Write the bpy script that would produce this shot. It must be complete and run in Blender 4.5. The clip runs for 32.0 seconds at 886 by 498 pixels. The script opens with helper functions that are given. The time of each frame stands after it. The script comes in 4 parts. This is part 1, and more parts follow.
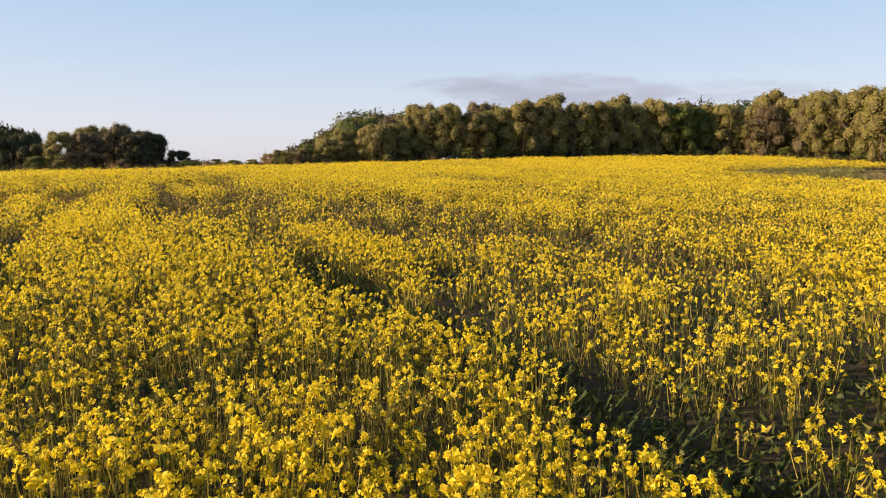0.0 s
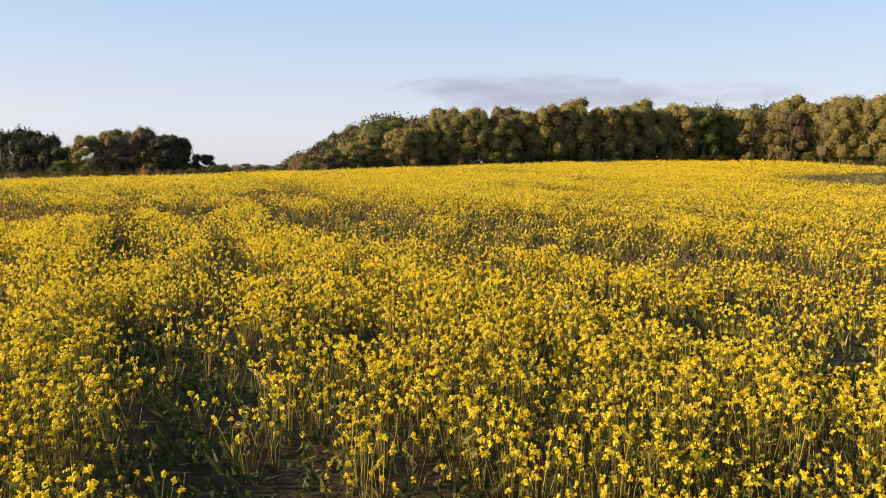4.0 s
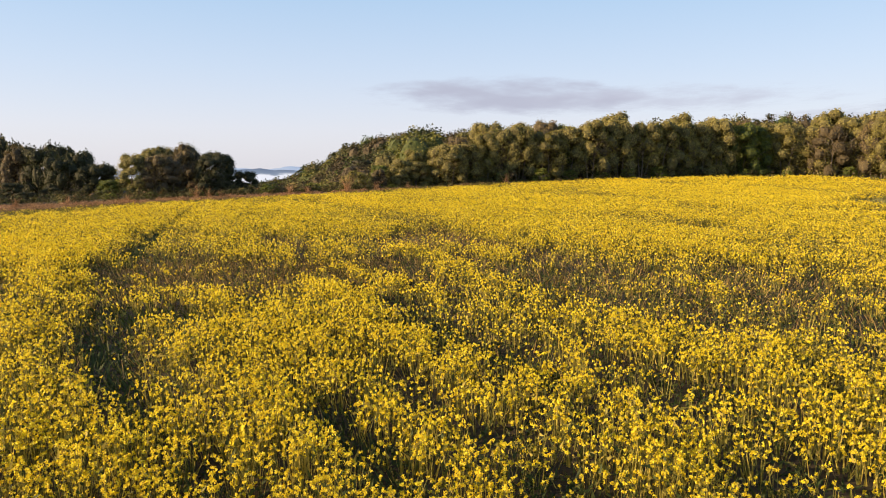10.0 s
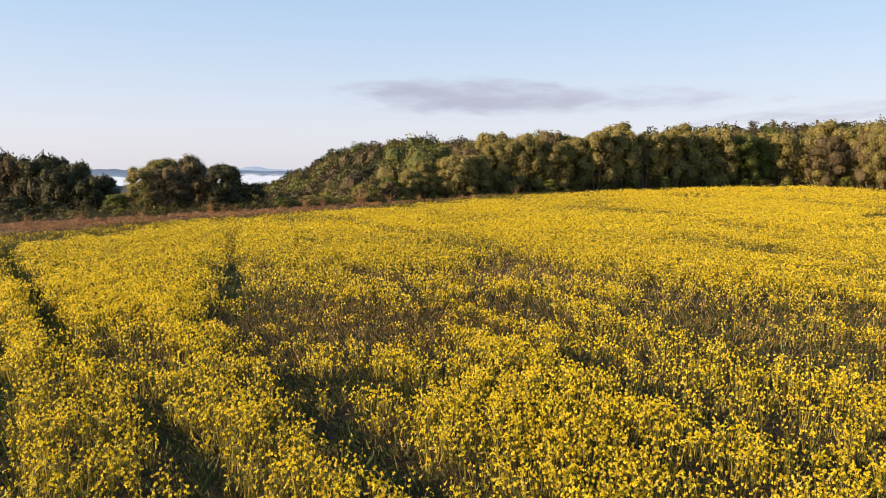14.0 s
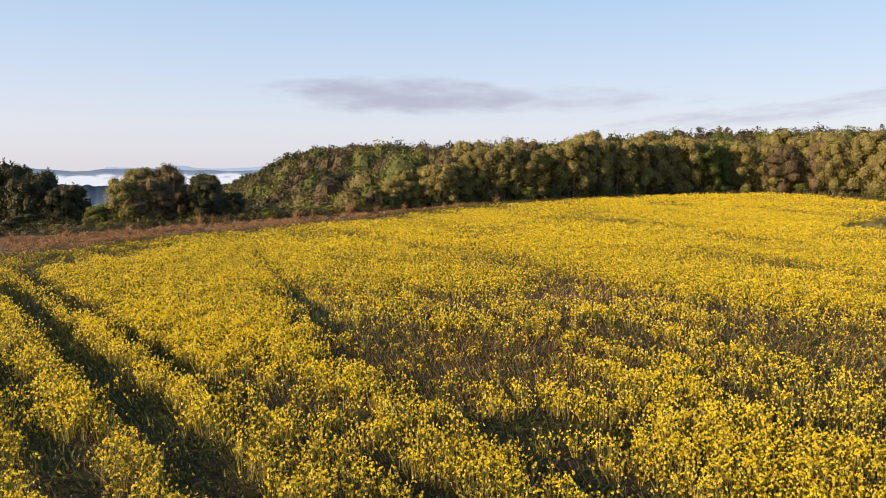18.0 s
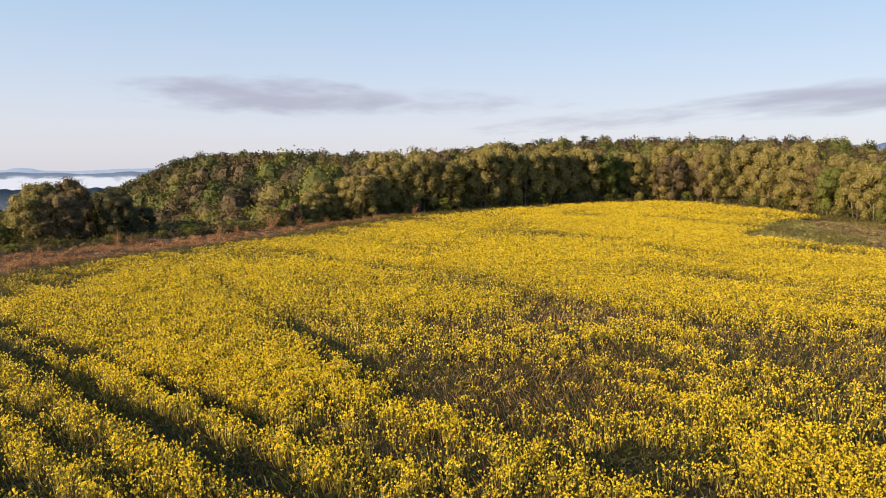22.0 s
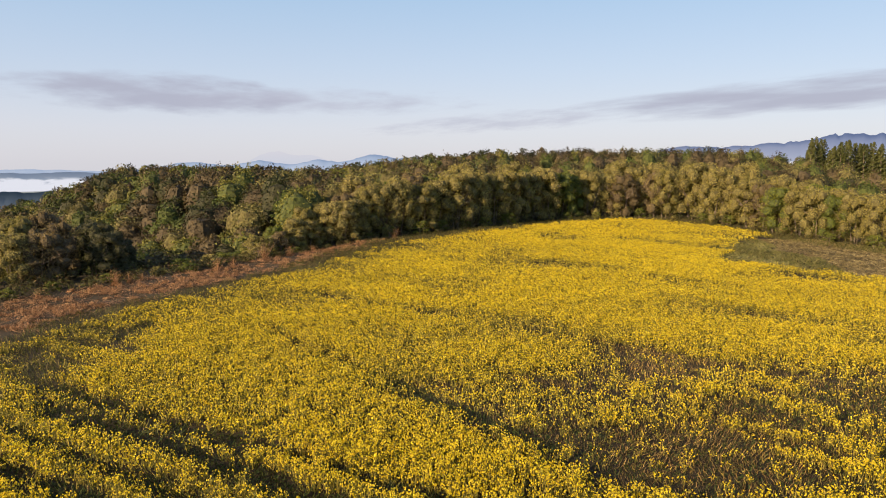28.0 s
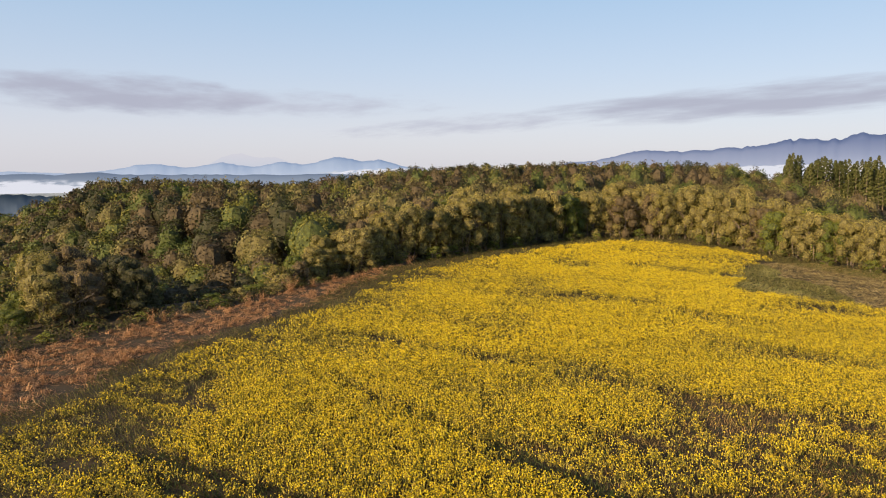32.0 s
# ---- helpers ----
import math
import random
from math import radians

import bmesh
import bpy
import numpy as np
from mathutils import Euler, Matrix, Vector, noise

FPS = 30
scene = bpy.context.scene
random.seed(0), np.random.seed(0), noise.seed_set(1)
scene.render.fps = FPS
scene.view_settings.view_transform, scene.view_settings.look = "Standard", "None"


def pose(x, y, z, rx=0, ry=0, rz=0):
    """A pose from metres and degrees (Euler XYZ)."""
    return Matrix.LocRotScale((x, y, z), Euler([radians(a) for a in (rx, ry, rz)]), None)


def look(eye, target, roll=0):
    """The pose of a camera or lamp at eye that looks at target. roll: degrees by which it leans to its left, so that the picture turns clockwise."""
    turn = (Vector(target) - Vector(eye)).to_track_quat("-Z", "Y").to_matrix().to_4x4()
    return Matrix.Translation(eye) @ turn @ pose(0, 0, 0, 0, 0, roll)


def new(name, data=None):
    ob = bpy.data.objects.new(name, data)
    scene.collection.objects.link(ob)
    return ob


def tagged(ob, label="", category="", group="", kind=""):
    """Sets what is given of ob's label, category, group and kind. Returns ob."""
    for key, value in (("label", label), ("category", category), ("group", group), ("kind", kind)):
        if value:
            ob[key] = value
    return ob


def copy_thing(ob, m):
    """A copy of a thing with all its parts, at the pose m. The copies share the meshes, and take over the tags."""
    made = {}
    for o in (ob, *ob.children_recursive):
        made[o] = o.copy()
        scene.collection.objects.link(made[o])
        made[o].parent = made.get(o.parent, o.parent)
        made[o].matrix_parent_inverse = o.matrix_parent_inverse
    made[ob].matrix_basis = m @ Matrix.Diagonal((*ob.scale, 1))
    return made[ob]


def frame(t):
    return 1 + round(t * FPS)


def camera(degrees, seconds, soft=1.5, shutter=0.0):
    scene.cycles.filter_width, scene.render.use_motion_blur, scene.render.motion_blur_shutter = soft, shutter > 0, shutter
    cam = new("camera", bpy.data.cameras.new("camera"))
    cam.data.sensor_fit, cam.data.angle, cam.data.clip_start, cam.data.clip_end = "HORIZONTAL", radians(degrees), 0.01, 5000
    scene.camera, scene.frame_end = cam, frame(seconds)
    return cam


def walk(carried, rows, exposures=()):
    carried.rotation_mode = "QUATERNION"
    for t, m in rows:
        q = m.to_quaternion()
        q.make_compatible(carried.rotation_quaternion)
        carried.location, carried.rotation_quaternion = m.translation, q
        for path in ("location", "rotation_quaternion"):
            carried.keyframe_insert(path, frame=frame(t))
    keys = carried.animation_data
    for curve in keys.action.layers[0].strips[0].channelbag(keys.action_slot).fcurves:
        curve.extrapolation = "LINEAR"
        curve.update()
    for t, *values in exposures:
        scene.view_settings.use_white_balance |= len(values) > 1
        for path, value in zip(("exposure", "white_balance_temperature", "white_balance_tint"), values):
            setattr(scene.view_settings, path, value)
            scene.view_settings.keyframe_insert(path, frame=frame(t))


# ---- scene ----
# the camera: a drone that slides to its left over a canola field, climbs and turns to its right
cam = camera(64.0, 32.0, soft=1.05)
PATH = [
    (0, 9.001, -2.770, 2.707, -6.96, 0.04, 1.88),
    (1, 7.605, -2.703, 2.684, -6.95, 0.05, 1.56),
    (2, 6.090, -2.620, 2.825, -6.91, 0.08, 1.29),
    (3, 4.541, -2.501, 3.054, -6.91, 0.13, 1.01),
    (3.5, 3.763, -2.412, 3.172, -6.92, 0.15, 0.87),
    (5.5, 0.555, -1.961, 3.599, -6.89, 0.11, 0.31),
    (6, -0.275, -1.836, 3.729, -6.85, 0.10, 0.17),
    (7, -1.992, -1.556, 4.047, -6.76, 0.06, -0.17),
    (8, -3.699, -1.235, 4.405, -6.71, 0.04, -0.52),
    (9, -5.350, -0.866, 4.796, -6.72, 0.03, -0.80),
    (10, -6.991, -0.463, 5.221, -6.71, 0.01, -1.07),
    (11, -8.627, -0.050, 5.653, -6.71, 0.00, -1.36),
    (12, -10.259, 0.337, 6.065, -6.73, 0.02, -1.64),
    (12.5, -11.080, 0.504, 6.261, -6.73, 0.02, -1.89),
    (13, -11.901, 0.651, 6.449, -6.72, 0.02, -2.69),
    (13.5, -12.750, 0.779, 6.630, -6.71, 0.02, -3.46),
    (14, -13.629, 0.891, 6.805, -6.71, 0.01, -4.09),
    (15, -15.442, 1.068, 7.142, -6.75, 0.01, -5.31),
    (15.5, -16.346, 1.128, 7.308, -6.77, 0.01, -5.90),
    (17.5, -19.845, 1.280, 8.000, -6.80, 0.03, -8.41),
    (18, -20.705, 1.328, 8.177, -6.80, 0.04, -9.58),
    (19, -22.439, 1.490, 8.541, -6.75, 0.06, -12.17),
    (20, -24.155, 1.759, 8.901, -6.70, 0.06, -14.79),
    (21, -25.803, 2.108, 9.246, -6.67, 0.04, -17.39),
    (22, -27.401, 2.519, 9.589, -6.66, -0.01, -19.91),
    (23, -29.030, 2.995, 9.948, -6.66, -0.08, -22.55),
    (24, -30.747, 3.523, 10.361, -6.65, -0.14, -24.74),
    (25, -32.516, 4.126, 10.892, -6.67, -0.17, -26.05),
    (25.5, -33.403, 4.479, 11.225, -6.69, -0.17, -26.45),
    (27.5, -36.946, 6.050, 12.771, -6.72, -0.13, -27.42),
    (28, -37.829, 6.450, 13.185, -6.72, -0.12, -27.70),
    (29, -39.587, 7.261, 14.061, -6.70, -0.12, -28.27),
    (30, -41.296, 8.073, 14.964, -6.68, -0.09, -28.98),
    (31, -42.937, 8.872, 15.877, -6.62, -0.01, -29.84),
    (32, -44.556, 9.666, 16.793, -6.53, 0.08, -30.64),
]
walk(cam, [(t, pose(x, y, z, 90 + tilt, 0, yaw) @ pose(0, 0, 0, 0, 0, lean)) for t, x, y, z, tilt, lean, yaw in PATH],
     [(0, 0.06), (6, 0.11), (12, 0.13), (18, 0.09), (24, 0.02), (32, -0.05)])

# ---- light: a low morning sun behind the camera's left shoulder, under a thin clear sky
SUN_HEIGHT, SUN_TURN = radians(18), radians(258)      # turn: clockwise from +y
to_sun = Vector((math.sin(SUN_TURN) * math.cos(SUN_HEIGHT), math.cos(SUN_TURN) * math.cos(SUN_HEIGHT), math.sin(SUN_HEIGHT)))
world = bpy.data.worlds.new("sky")
scene.world = world
world.use_nodes = True
wn, wl = world.node_tree.nodes, world.node_tree.links
wn.clear()
sky = wn.new("ShaderNodeTexSky")
sky.sky_type, sky.sun_disc = "NISHITA", False
sky.sun_elevation, sky.sun_rotation = SUN_HEIGHT, SUN_TURN
sky.altitude, sky.air_density, sky.dust_density, sky.ozone_density = 200, 1.0, 1.2, 1.5
sky_light = wn.new("ShaderNodeBackground")
sky_light.inputs["Strength"].default_value = 0.03
sky_out = wn.new("ShaderNodeOutputWorld")
wl.new(sky.outputs[0], sky_light.inputs[0])
# thin high haze that whitens the sky, most of all towards the horizon
aim, height = wn.new("ShaderNodeTexCoord"), wn.new("ShaderNodeSeparateXYZ")
wl.new(aim.outputs["Generated"], height.inputs[0])
haze_tone = wn.new("ShaderNodeValToRGB")
for _ in range(3):
    haze_tone.color_ramp.elements.new(0.5)
for e, (at, c) in zip(haze_tone.color_ramp.elements, [(0.0, (0.62, 0.61, 0.67)), (0.05, (0.60, 0.61, 0.70)), (0.13, (0.49, 0.57, 0.71)), (0.24, (0.35, 0.50, 0.69)), (1.0, (0.05, 0.075, 0.12))]):
    e.position, e.color = at, (*c, 1)
wl.new(height.outputs["Z"], haze_tone.inputs[0])
haze_light, sky_sum = wn.new("ShaderNodeBackground"), wn.new("ShaderNodeAddShader")
haze_light.inputs["Strength"].default_value = 1.0
wl.new(haze_tone.outputs[0], haze_light.inputs[0])
wl.new(sky_light.outputs[0], sky_sum.inputs[0])
wl.new(haze_light.outputs[0], sky_sum.inputs[1])
wl.new(sky_sum.outputs[0], sky_out.inputs[0])
lamp = bpy.data.lights.new("sun", "SUN")
lamp.energy, lamp.angle, lamp.color = 10.0, radians(0.6), (1.0, 0.70, 0.39)
sun = new("sun", lamp)
sun.matrix_world = look(to_sun * 300, (0, 0, 0))

rng = np.random.default_rng(7)


# ---- materials
def material(name):
    m = bpy.data.materials.new(name)
    m.use_nodes = True
    nodes, links = m.node_tree.nodes, m.node_tree.links
    nodes.clear()
    out = nodes.new("ShaderNodeOutputMaterial")
    return m, nodes, links, out


def ramp(nodes, stops):
    r = nodes.new("ShaderNodeValToRGB")
    while len(r.color_ramp.elements) < len(stops):
        r.color_ramp.elements.new(0.5)
    for e, (at, c) in zip(r.color_ramp.elements, stops):
        e.position, e.color = at, (*c, 1)
    return r


def leafy(name, stops, through_light=0.35, rough=0.6, per="island", spread=0.45):
    """Leaf or petal: a diffuse face that lets some light through; its colour varies leaf by leaf and plant by plant."""
    m, nodes, links, out = material(name)
    geo = nodes.new("ShaderNodeNewGeometry")
    inf = nodes.new("ShaderNodeObjectInfo")
    mix = nodes.new("ShaderNodeMath")
    mix.operation = "MULTIPLY_ADD"
    tone = ramp(nodes, stops)
    if per == "island":
        links.new(geo.outputs["Random Per Island"], tone.inputs[0])
    else:
        links.new(geo.outputs["Random Per Island"], mix.inputs[0])
        mix.inputs[1].default_value = spread
        shift = nodes.new("ShaderNodeMath")
        shift.operation = "MULTIPLY"
        shift.inputs[1].default_value = 1 - spread
        links.new(inf.outputs["Random"], shift.inputs[0])
        links.new(shift.outputs[0], mix.inputs[2])
        links.new(mix.outputs[0], tone.inputs[0])
    front = nodes.new("ShaderNodeBsdfPrincipled")
    front.inputs["Roughness"].default_value = rough
    front.inputs["Specular IOR Level"].default_value = 0.25
    back = nodes.new("ShaderNodeBsdfTranslucent")
    both = nodes.new("ShaderNodeMixShader")
    both.inputs[0].default_value = through_light
    links.new(tone.outputs[0], front.inputs["Base Color"])
    links.new(tone.outputs[0], back.inputs["Color"])
    links.new(front.outputs[0], both.inputs[1])
    links.new(back.outputs[0], both.inputs[2])
    links.new(both.outputs[0], out.inputs[0])
    return m


def rough_surface(name, stops, scale=1.0, fine=12.0, bump=0.4, rough=0.9):
    """Soil, bark and the like: two scales of noise in colour, and relief."""
    m, nodes, links, out = material(name)
    where = nodes.new("ShaderNodeTexCoord")
    big, small = nodes.new("ShaderNodeTexNoise"), nodes.new("ShaderNodeTexNoise")
    big.inputs["Scale"].default_value, small.inputs["Scale"].default_value = scale, fine
    big.inputs["Detail"].default_value = small.inputs["Detail"].default_value = 5
    links.new(where.outputs["Object"], big.inputs["Vector"])
    links.new(where.outputs["Object"], small.inputs["Vector"])
    add = nodes.new("ShaderNodeMath")
    add.operation = "MULTIPLY_ADD"
    add.inputs[1].default_value = 0.5
    half = nodes.new("ShaderNodeMath")
    half.operation = "MULTIPLY"
    half.inputs[1].default_value = 0.5
    links.new(small.outputs[0], half.inputs[0])
    links.new(big.outputs[0], add.inputs[0])
    links.new(half.outputs[0], add.inputs[2])
    tone = ramp(nodes, stops)
    links.new(add.outputs[0], tone.inputs[0])
    relief = nodes.new("ShaderNodeBump")
    relief.inputs["Strength"].default_value = bump
    links.new(add.outputs[0], relief.inputs["Height"])
    face = nodes.new("ShaderNodeBsdfPrincipled")
    face.inputs["Roughness"].default_value = rough
    links.new(tone.outputs[0], face.inputs["Base Color"])
    links.new(relief.outputs[0], face.inputs["Normal"])
    links.new(face.outputs[0], out.inputs[0])
    return m


petal = leafy("canola_petal", [(0.0, (0.60, 0.43, 0.012)), (0.25, (0.74, 0.59, 0.022)), (0.75, (0.81, 0.68, 0.040)), (1.0, (0.85, 0.75, 0.08))], 0.50)
stem_green = leafy("canola_stem", [(0.0, (0.09, 0.095, 0.02)), (0.5, (0.23, 0.21, 0.045)), (1.0, (0.46, 0.37, 0.075))], 0.35)
leaf_green = leafy("canola_leaf", [(0.0, (0.028, 0.046, 0.012)), (0.7, (0.055, 0.078, 0.022)), (1.0, (0.10, 0.11, 0.03))], 0.3)
dry_weed = leafy("dry_weed", [(0.0, (0.135, 0.10, 0.034)), (0.6, (0.26, 0.175, 0.058)), (1.0, (0.42, 0.29, 0.105))], 0.25)
straw = leafy("dead_reed", [(0.0, (0.10, 0.05, 0.026)), (0.45, (0.28, 0.15, 0.072)), (1.0, (0.62, 0.40, 0.22))], 0.2)
verge_green = leafy("verge_grass", [(0.0, (0.045, 0.055, 0.016)), (0.5, (0.10, 0.105, 0.03)), (0.8, (0.17, 0.15, 0.045)), (1.0, (0.24, 0.18, 0.08))], 0.3)
mown_tan = leafy("mown_grass", [(0.0, (0.18, 0.15, 0.055)), (0.6, (0.34, 0.27, 0.12)), (1.0, (0.50, 0.42, 0.22))], 0.2)
crop_green = leafy("low_crop", [(0.0, (0.13, 0.14, 0.045)), (1.0, (0.30, 0.28, 0.11))], 0.3)
spring_leaf = leafy("spring_leaf", [(0.0, (0.125, 0.118, 0.028)), (0.3, (0.20, 0.182, 0.046)), (0.6, (0.26, 0.235, 0.068)), (1.0, (0.35, 0.31, 0.115))], 0.3, per="tree")
green_leaf = leafy("green_leaf", [(0.0, (0.075, 0.105, 0.014)), (0.5, (0.14, 0.165, 0.026)), (1.0, (0.22, 0.235, 0.038))], 0.35, per="tree")
brown_leaf = leafy("budding_twigs", [(0.0, (0.080, 0.060, 0.026)), (0.5, (0.15, 0.115, 0.046)), (1.0, (0.23, 0.185, 0.072))], 0.22, per="tree")
# leaf colour darkened for the shaded parts of the groves
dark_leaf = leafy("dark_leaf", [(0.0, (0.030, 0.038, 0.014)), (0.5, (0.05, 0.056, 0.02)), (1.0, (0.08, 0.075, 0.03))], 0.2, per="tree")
pine_leaf = leafy("pine_needles", [(0.0, (0.035, 0.05, 0.02)), (0.6, (0.06, 0.07, 0.03)), (1.0, (0.13, 0.08, 0.045))], 0.15, per="tree")
cedar_leaf = leafy("cedar_needles", [(0.0, (0.045, 0.058, 0.016)), (1.0, (0.105, 0.112, 0.034))], 0.15, per="tree")
# inner hull colours, darkened to paint the shade between a crown's leaves
olive_shade = rough_surface("olive_leaf_mass", [(0.35, (0.036, 0.032, 0.012)), (0.5, (0.09, 0.080, 0.027)), (0.65, (0.16, 0.145, 0.048))], 1.6, 7.0, 1.0)
green_shade = rough_surface("green_leaf_mass", [(0.35, (0.022, 0.030, 0.008)), (0.5, (0.05, 0.066, 0.014)), (0.65, (0.085, 0.11, 0.022))], 1.6, 7.0, 1.0)
brown_shade = rough_surface("twig_mass", [(0.35, (0.030, 0.024, 0.014)), (0.5, (0.06, 0.047, 0.026)), (0.65, (0.10, 0.08, 0.042))], 1.6, 7.0, 1.0)
dark_shade = rough_surface("dark_leaf_mass", [(0.35, (0.012, 0.014, 0.006)), (0.5, (0.026, 0.028, 0.011)), (0.65, (0.045, 0.045, 0.018))], 1.6, 7.0, 1.0)
bark = rough_surface("bark", [(0.3, (0.10, 0.075, 0.055)), (0.7, (0.24, 0.20, 0.16))], 3, 25, 0.6)
soil = rough_surface("field_soil", [(0.3, (0.018, 0.013, 0.005)), (0.5, (0.032, 0.022, 0.009)), (0.7, (0.05, 0.034, 0.014))], 0.25, 6.0, 0.6)


# ---- meshes
def raw_mesh(name, verts, faces, mats, slots=None, smooth=False):
    """One mesh from arrays: verts (n, 3), faces (m, 3 or 4), a material slot for each face."""
    faces = np.asarray(faces, np.int32)
    return loose_mesh(name, verts, faces.ravel(), np.arange(0, faces.size, faces.shape[1]), mats, slots, smooth)


def loose_mesh(name, verts, corners, starts, mats, slots=None, smooth=False):
    me = bpy.data.meshes.new(name)
    verts = np.asarray(verts, np.float32)
    me.vertices.add(len(verts))
    me.vertices.foreach_set("co", verts.ravel())
    me.loops.add(len(corners))
    me.loops.foreach_set("vertex_index", np.asarray(corners, np.int32))
    me.polygons.add(len(starts))
    me.polygons.foreach_set("loop_start", np.asarray(starts, np.int32))
    for m in mats:
        me.materials.append(m)
    if slots is not None:
        me.polygons.foreach_set("material_index", np.asarray(slots, np.int32))
    if smooth:
        me.polygons.foreach_set("use_smooth", np.ones(len(starts), bool))
    me.update(calc_edges=True)
    return me


def part(name, me, parent, label=""):
    ob = new(name, me)
    ob.parent = parent
    if label:
        tagged(ob, label)
    return ob


class Soup:
    """Gathers loose faces (leaves, petals, blades, stem sides) for one mesh."""

    def __init__(self):
        self.v, self.s, self.t, self.ts = [], [], [], []

    def add(self, mid, a, b, slot=0, pinch=1.0):
        """Four-cornered faces with the given middles and half axes; pinch narrows the far end."""
        mid, a, b = np.broadcast_arrays(np.asarray(mid, float), np.asarray(a, float), np.asarray(b, float))
        self.v.append(np.stack([mid - a - b, mid + a - b, mid + a * pinch + b, mid - a * pinch + b], 1))
        self.s.append(np.full(len(mid), slot))

    def flake(self, mid, a, b, slot=0):
        """Three-cornered faces, for petals and leaves that are small in view."""
        self.t.append(np.stack([mid - a - b * 0.8, mid + a - b * 0.8, mid + a * rng.uniform(-0.5, 0.5, (len(mid), 1)) + b * 1.2], 1))
        self.ts.append(np.full(len(mid), slot))

    def mesh(self, name, mats):
        q = np.concatenate(self.v) if self.v else np.zeros((0, 4, 3))
        t = np.concatenate(self.t) if self.t else np.zeros((0, 3, 3))
        starts = np.concatenate([np.arange(len(q)) * 4, len(q) * 4 + np.arange(len(t)) * 3])
        v = np.concatenate([q.reshape(-1, 3), t.reshape(-1, 3)])
        return loose_mesh(name, v, np.arange(len(v)), starts, mats, np.concatenate(self.s + self.ts))


def unit(v):
    return v / np.maximum(np.linalg.norm(v, axis=-1, keepdims=True), 1e-9)


def any_way(n, r=rng):
    return unit(r.normal(size=(n, 3)))


def square_to(d, r=rng):
    """Two axes square to each of the directions d, turned at random."""
    a = unit(np.cross(d, any_way(len(d), r)))
    return a, np.cross(d, a)


# ---- smooth random fields over the plan
def lattice(x, y, seed):
    ix, iy = np.floor(x).astype(np.int64), np.floor(y).astype(np.int64)
    fx, fy = x - ix, y - iy
    fx, fy = fx * fx * (3 - 2 * fx), fy * fy * (3 - 2 * fy)

    def h(i, j):
        k = (i * 374761393 + j * 668265263 + seed * 974711) & 0x7FFFFFFF
        k = ((k ^ (k >> 13)) * 1274126177) & 0x7FFFFFFF
        return ((k ^ (k >> 16)) & 0xFFFF) / 65535.0

    return (h(ix, iy) * (1 - fx) + h(ix + 1, iy) * fx) * (1 - fy) + (h(ix, iy + 1) * (1 - fx) + h(ix + 1, iy + 1) * fx) * fy


def cloudy(x, y, size, seed, octaves=3):
    total, weight = 0.0, 0.0
    for k in range(octaves):
        total = total + lattice(x / size * 2**k, y / size * 2**k, seed + 17 * k) * 0.5**k
        weight += 0.5**k
    return total / weight


def bushes(x, y, size, seed):
    """Distance from the middle of the nearest bush (1: about half way to the next), and a random number for that bush."""
    best, mark = np.full(np.shape(x), 9.0), np.zeros(np.shape(x))
    ix, iy = np.floor(x / size), np.floor(y / size)
    for di in (-1, 0, 1):
        for dj in (-1, 0, 1):
            cx, cy = ix + di, iy + dj
            jx, jy, w = (lattice(cx, cy, seed + k) for k in (0, 11, 23))
            d = np.hypot(x / size - cx - 0.15 - 0.7 * jx, y / size - cy - 0.15 - 0.7 * jy)
            near = d < best
            best, mark = np.where(near, d, best), np.where(near, w, mark)
    return best, mark


def step(a, b, v):
    t = np.clip((v - a) / (b - a), 0, 1)
    return t * t * (3 - 2 * t)


# ---- the plan: the field's edges, as lines (x, y)
STRIP_FAR = np.array([(-90, 66), (-47, 78), (-38, 82), (-32, 85), (-25, 86.5), (-17, 92), (-9, 98), (4, 102), (12, 104)], float)
STRIP_NEAR = np.array([(-90, 40), (-46.5, 58.6), (-40, 64), (-35, 69), (-30, 73), (-23, 77), (-15, 82), (-2, 94), (10, 103)], float)
WOOD_EDGE = np.array([(4, 102), (19, 105), (37, 110), (52, 110), (61, 103), (65, 92), (64.5, 80), (65.5, 70), (68, 58), (74, 30), (84, -40)], float)
ROW_ALONG, ROW_ACROSS = np.array((-0.49, 0.872)), np.array((0.872, 0.49))


def beyond(line, x, y):
    """How far a place lies to the left of a line that runs from its first to its last point (right: negative)."""
    best, sign = np.full(np.shape(x), 1e9), np.zeros(np.shape(x))
    for (ax, ay), (bx, by) in zip(line[:-1], line[1:]):
        ux, uy = bx - ax, by - ay
        ll = ux * ux + uy * uy
        t = np.clip(((x - ax) * ux + (y - ay) * uy) / ll, 0, 1)
        dx, dy = x - ax - t * ux, y - ay - t * uy
        d = np.hypot(dx, dy)
        side = np.sign(ux * (y - ay) - uy * (x - ax))
        near = d < best
        best, sign = np.where(near, d, best), np.where(near, side, sign)
    return best * sign


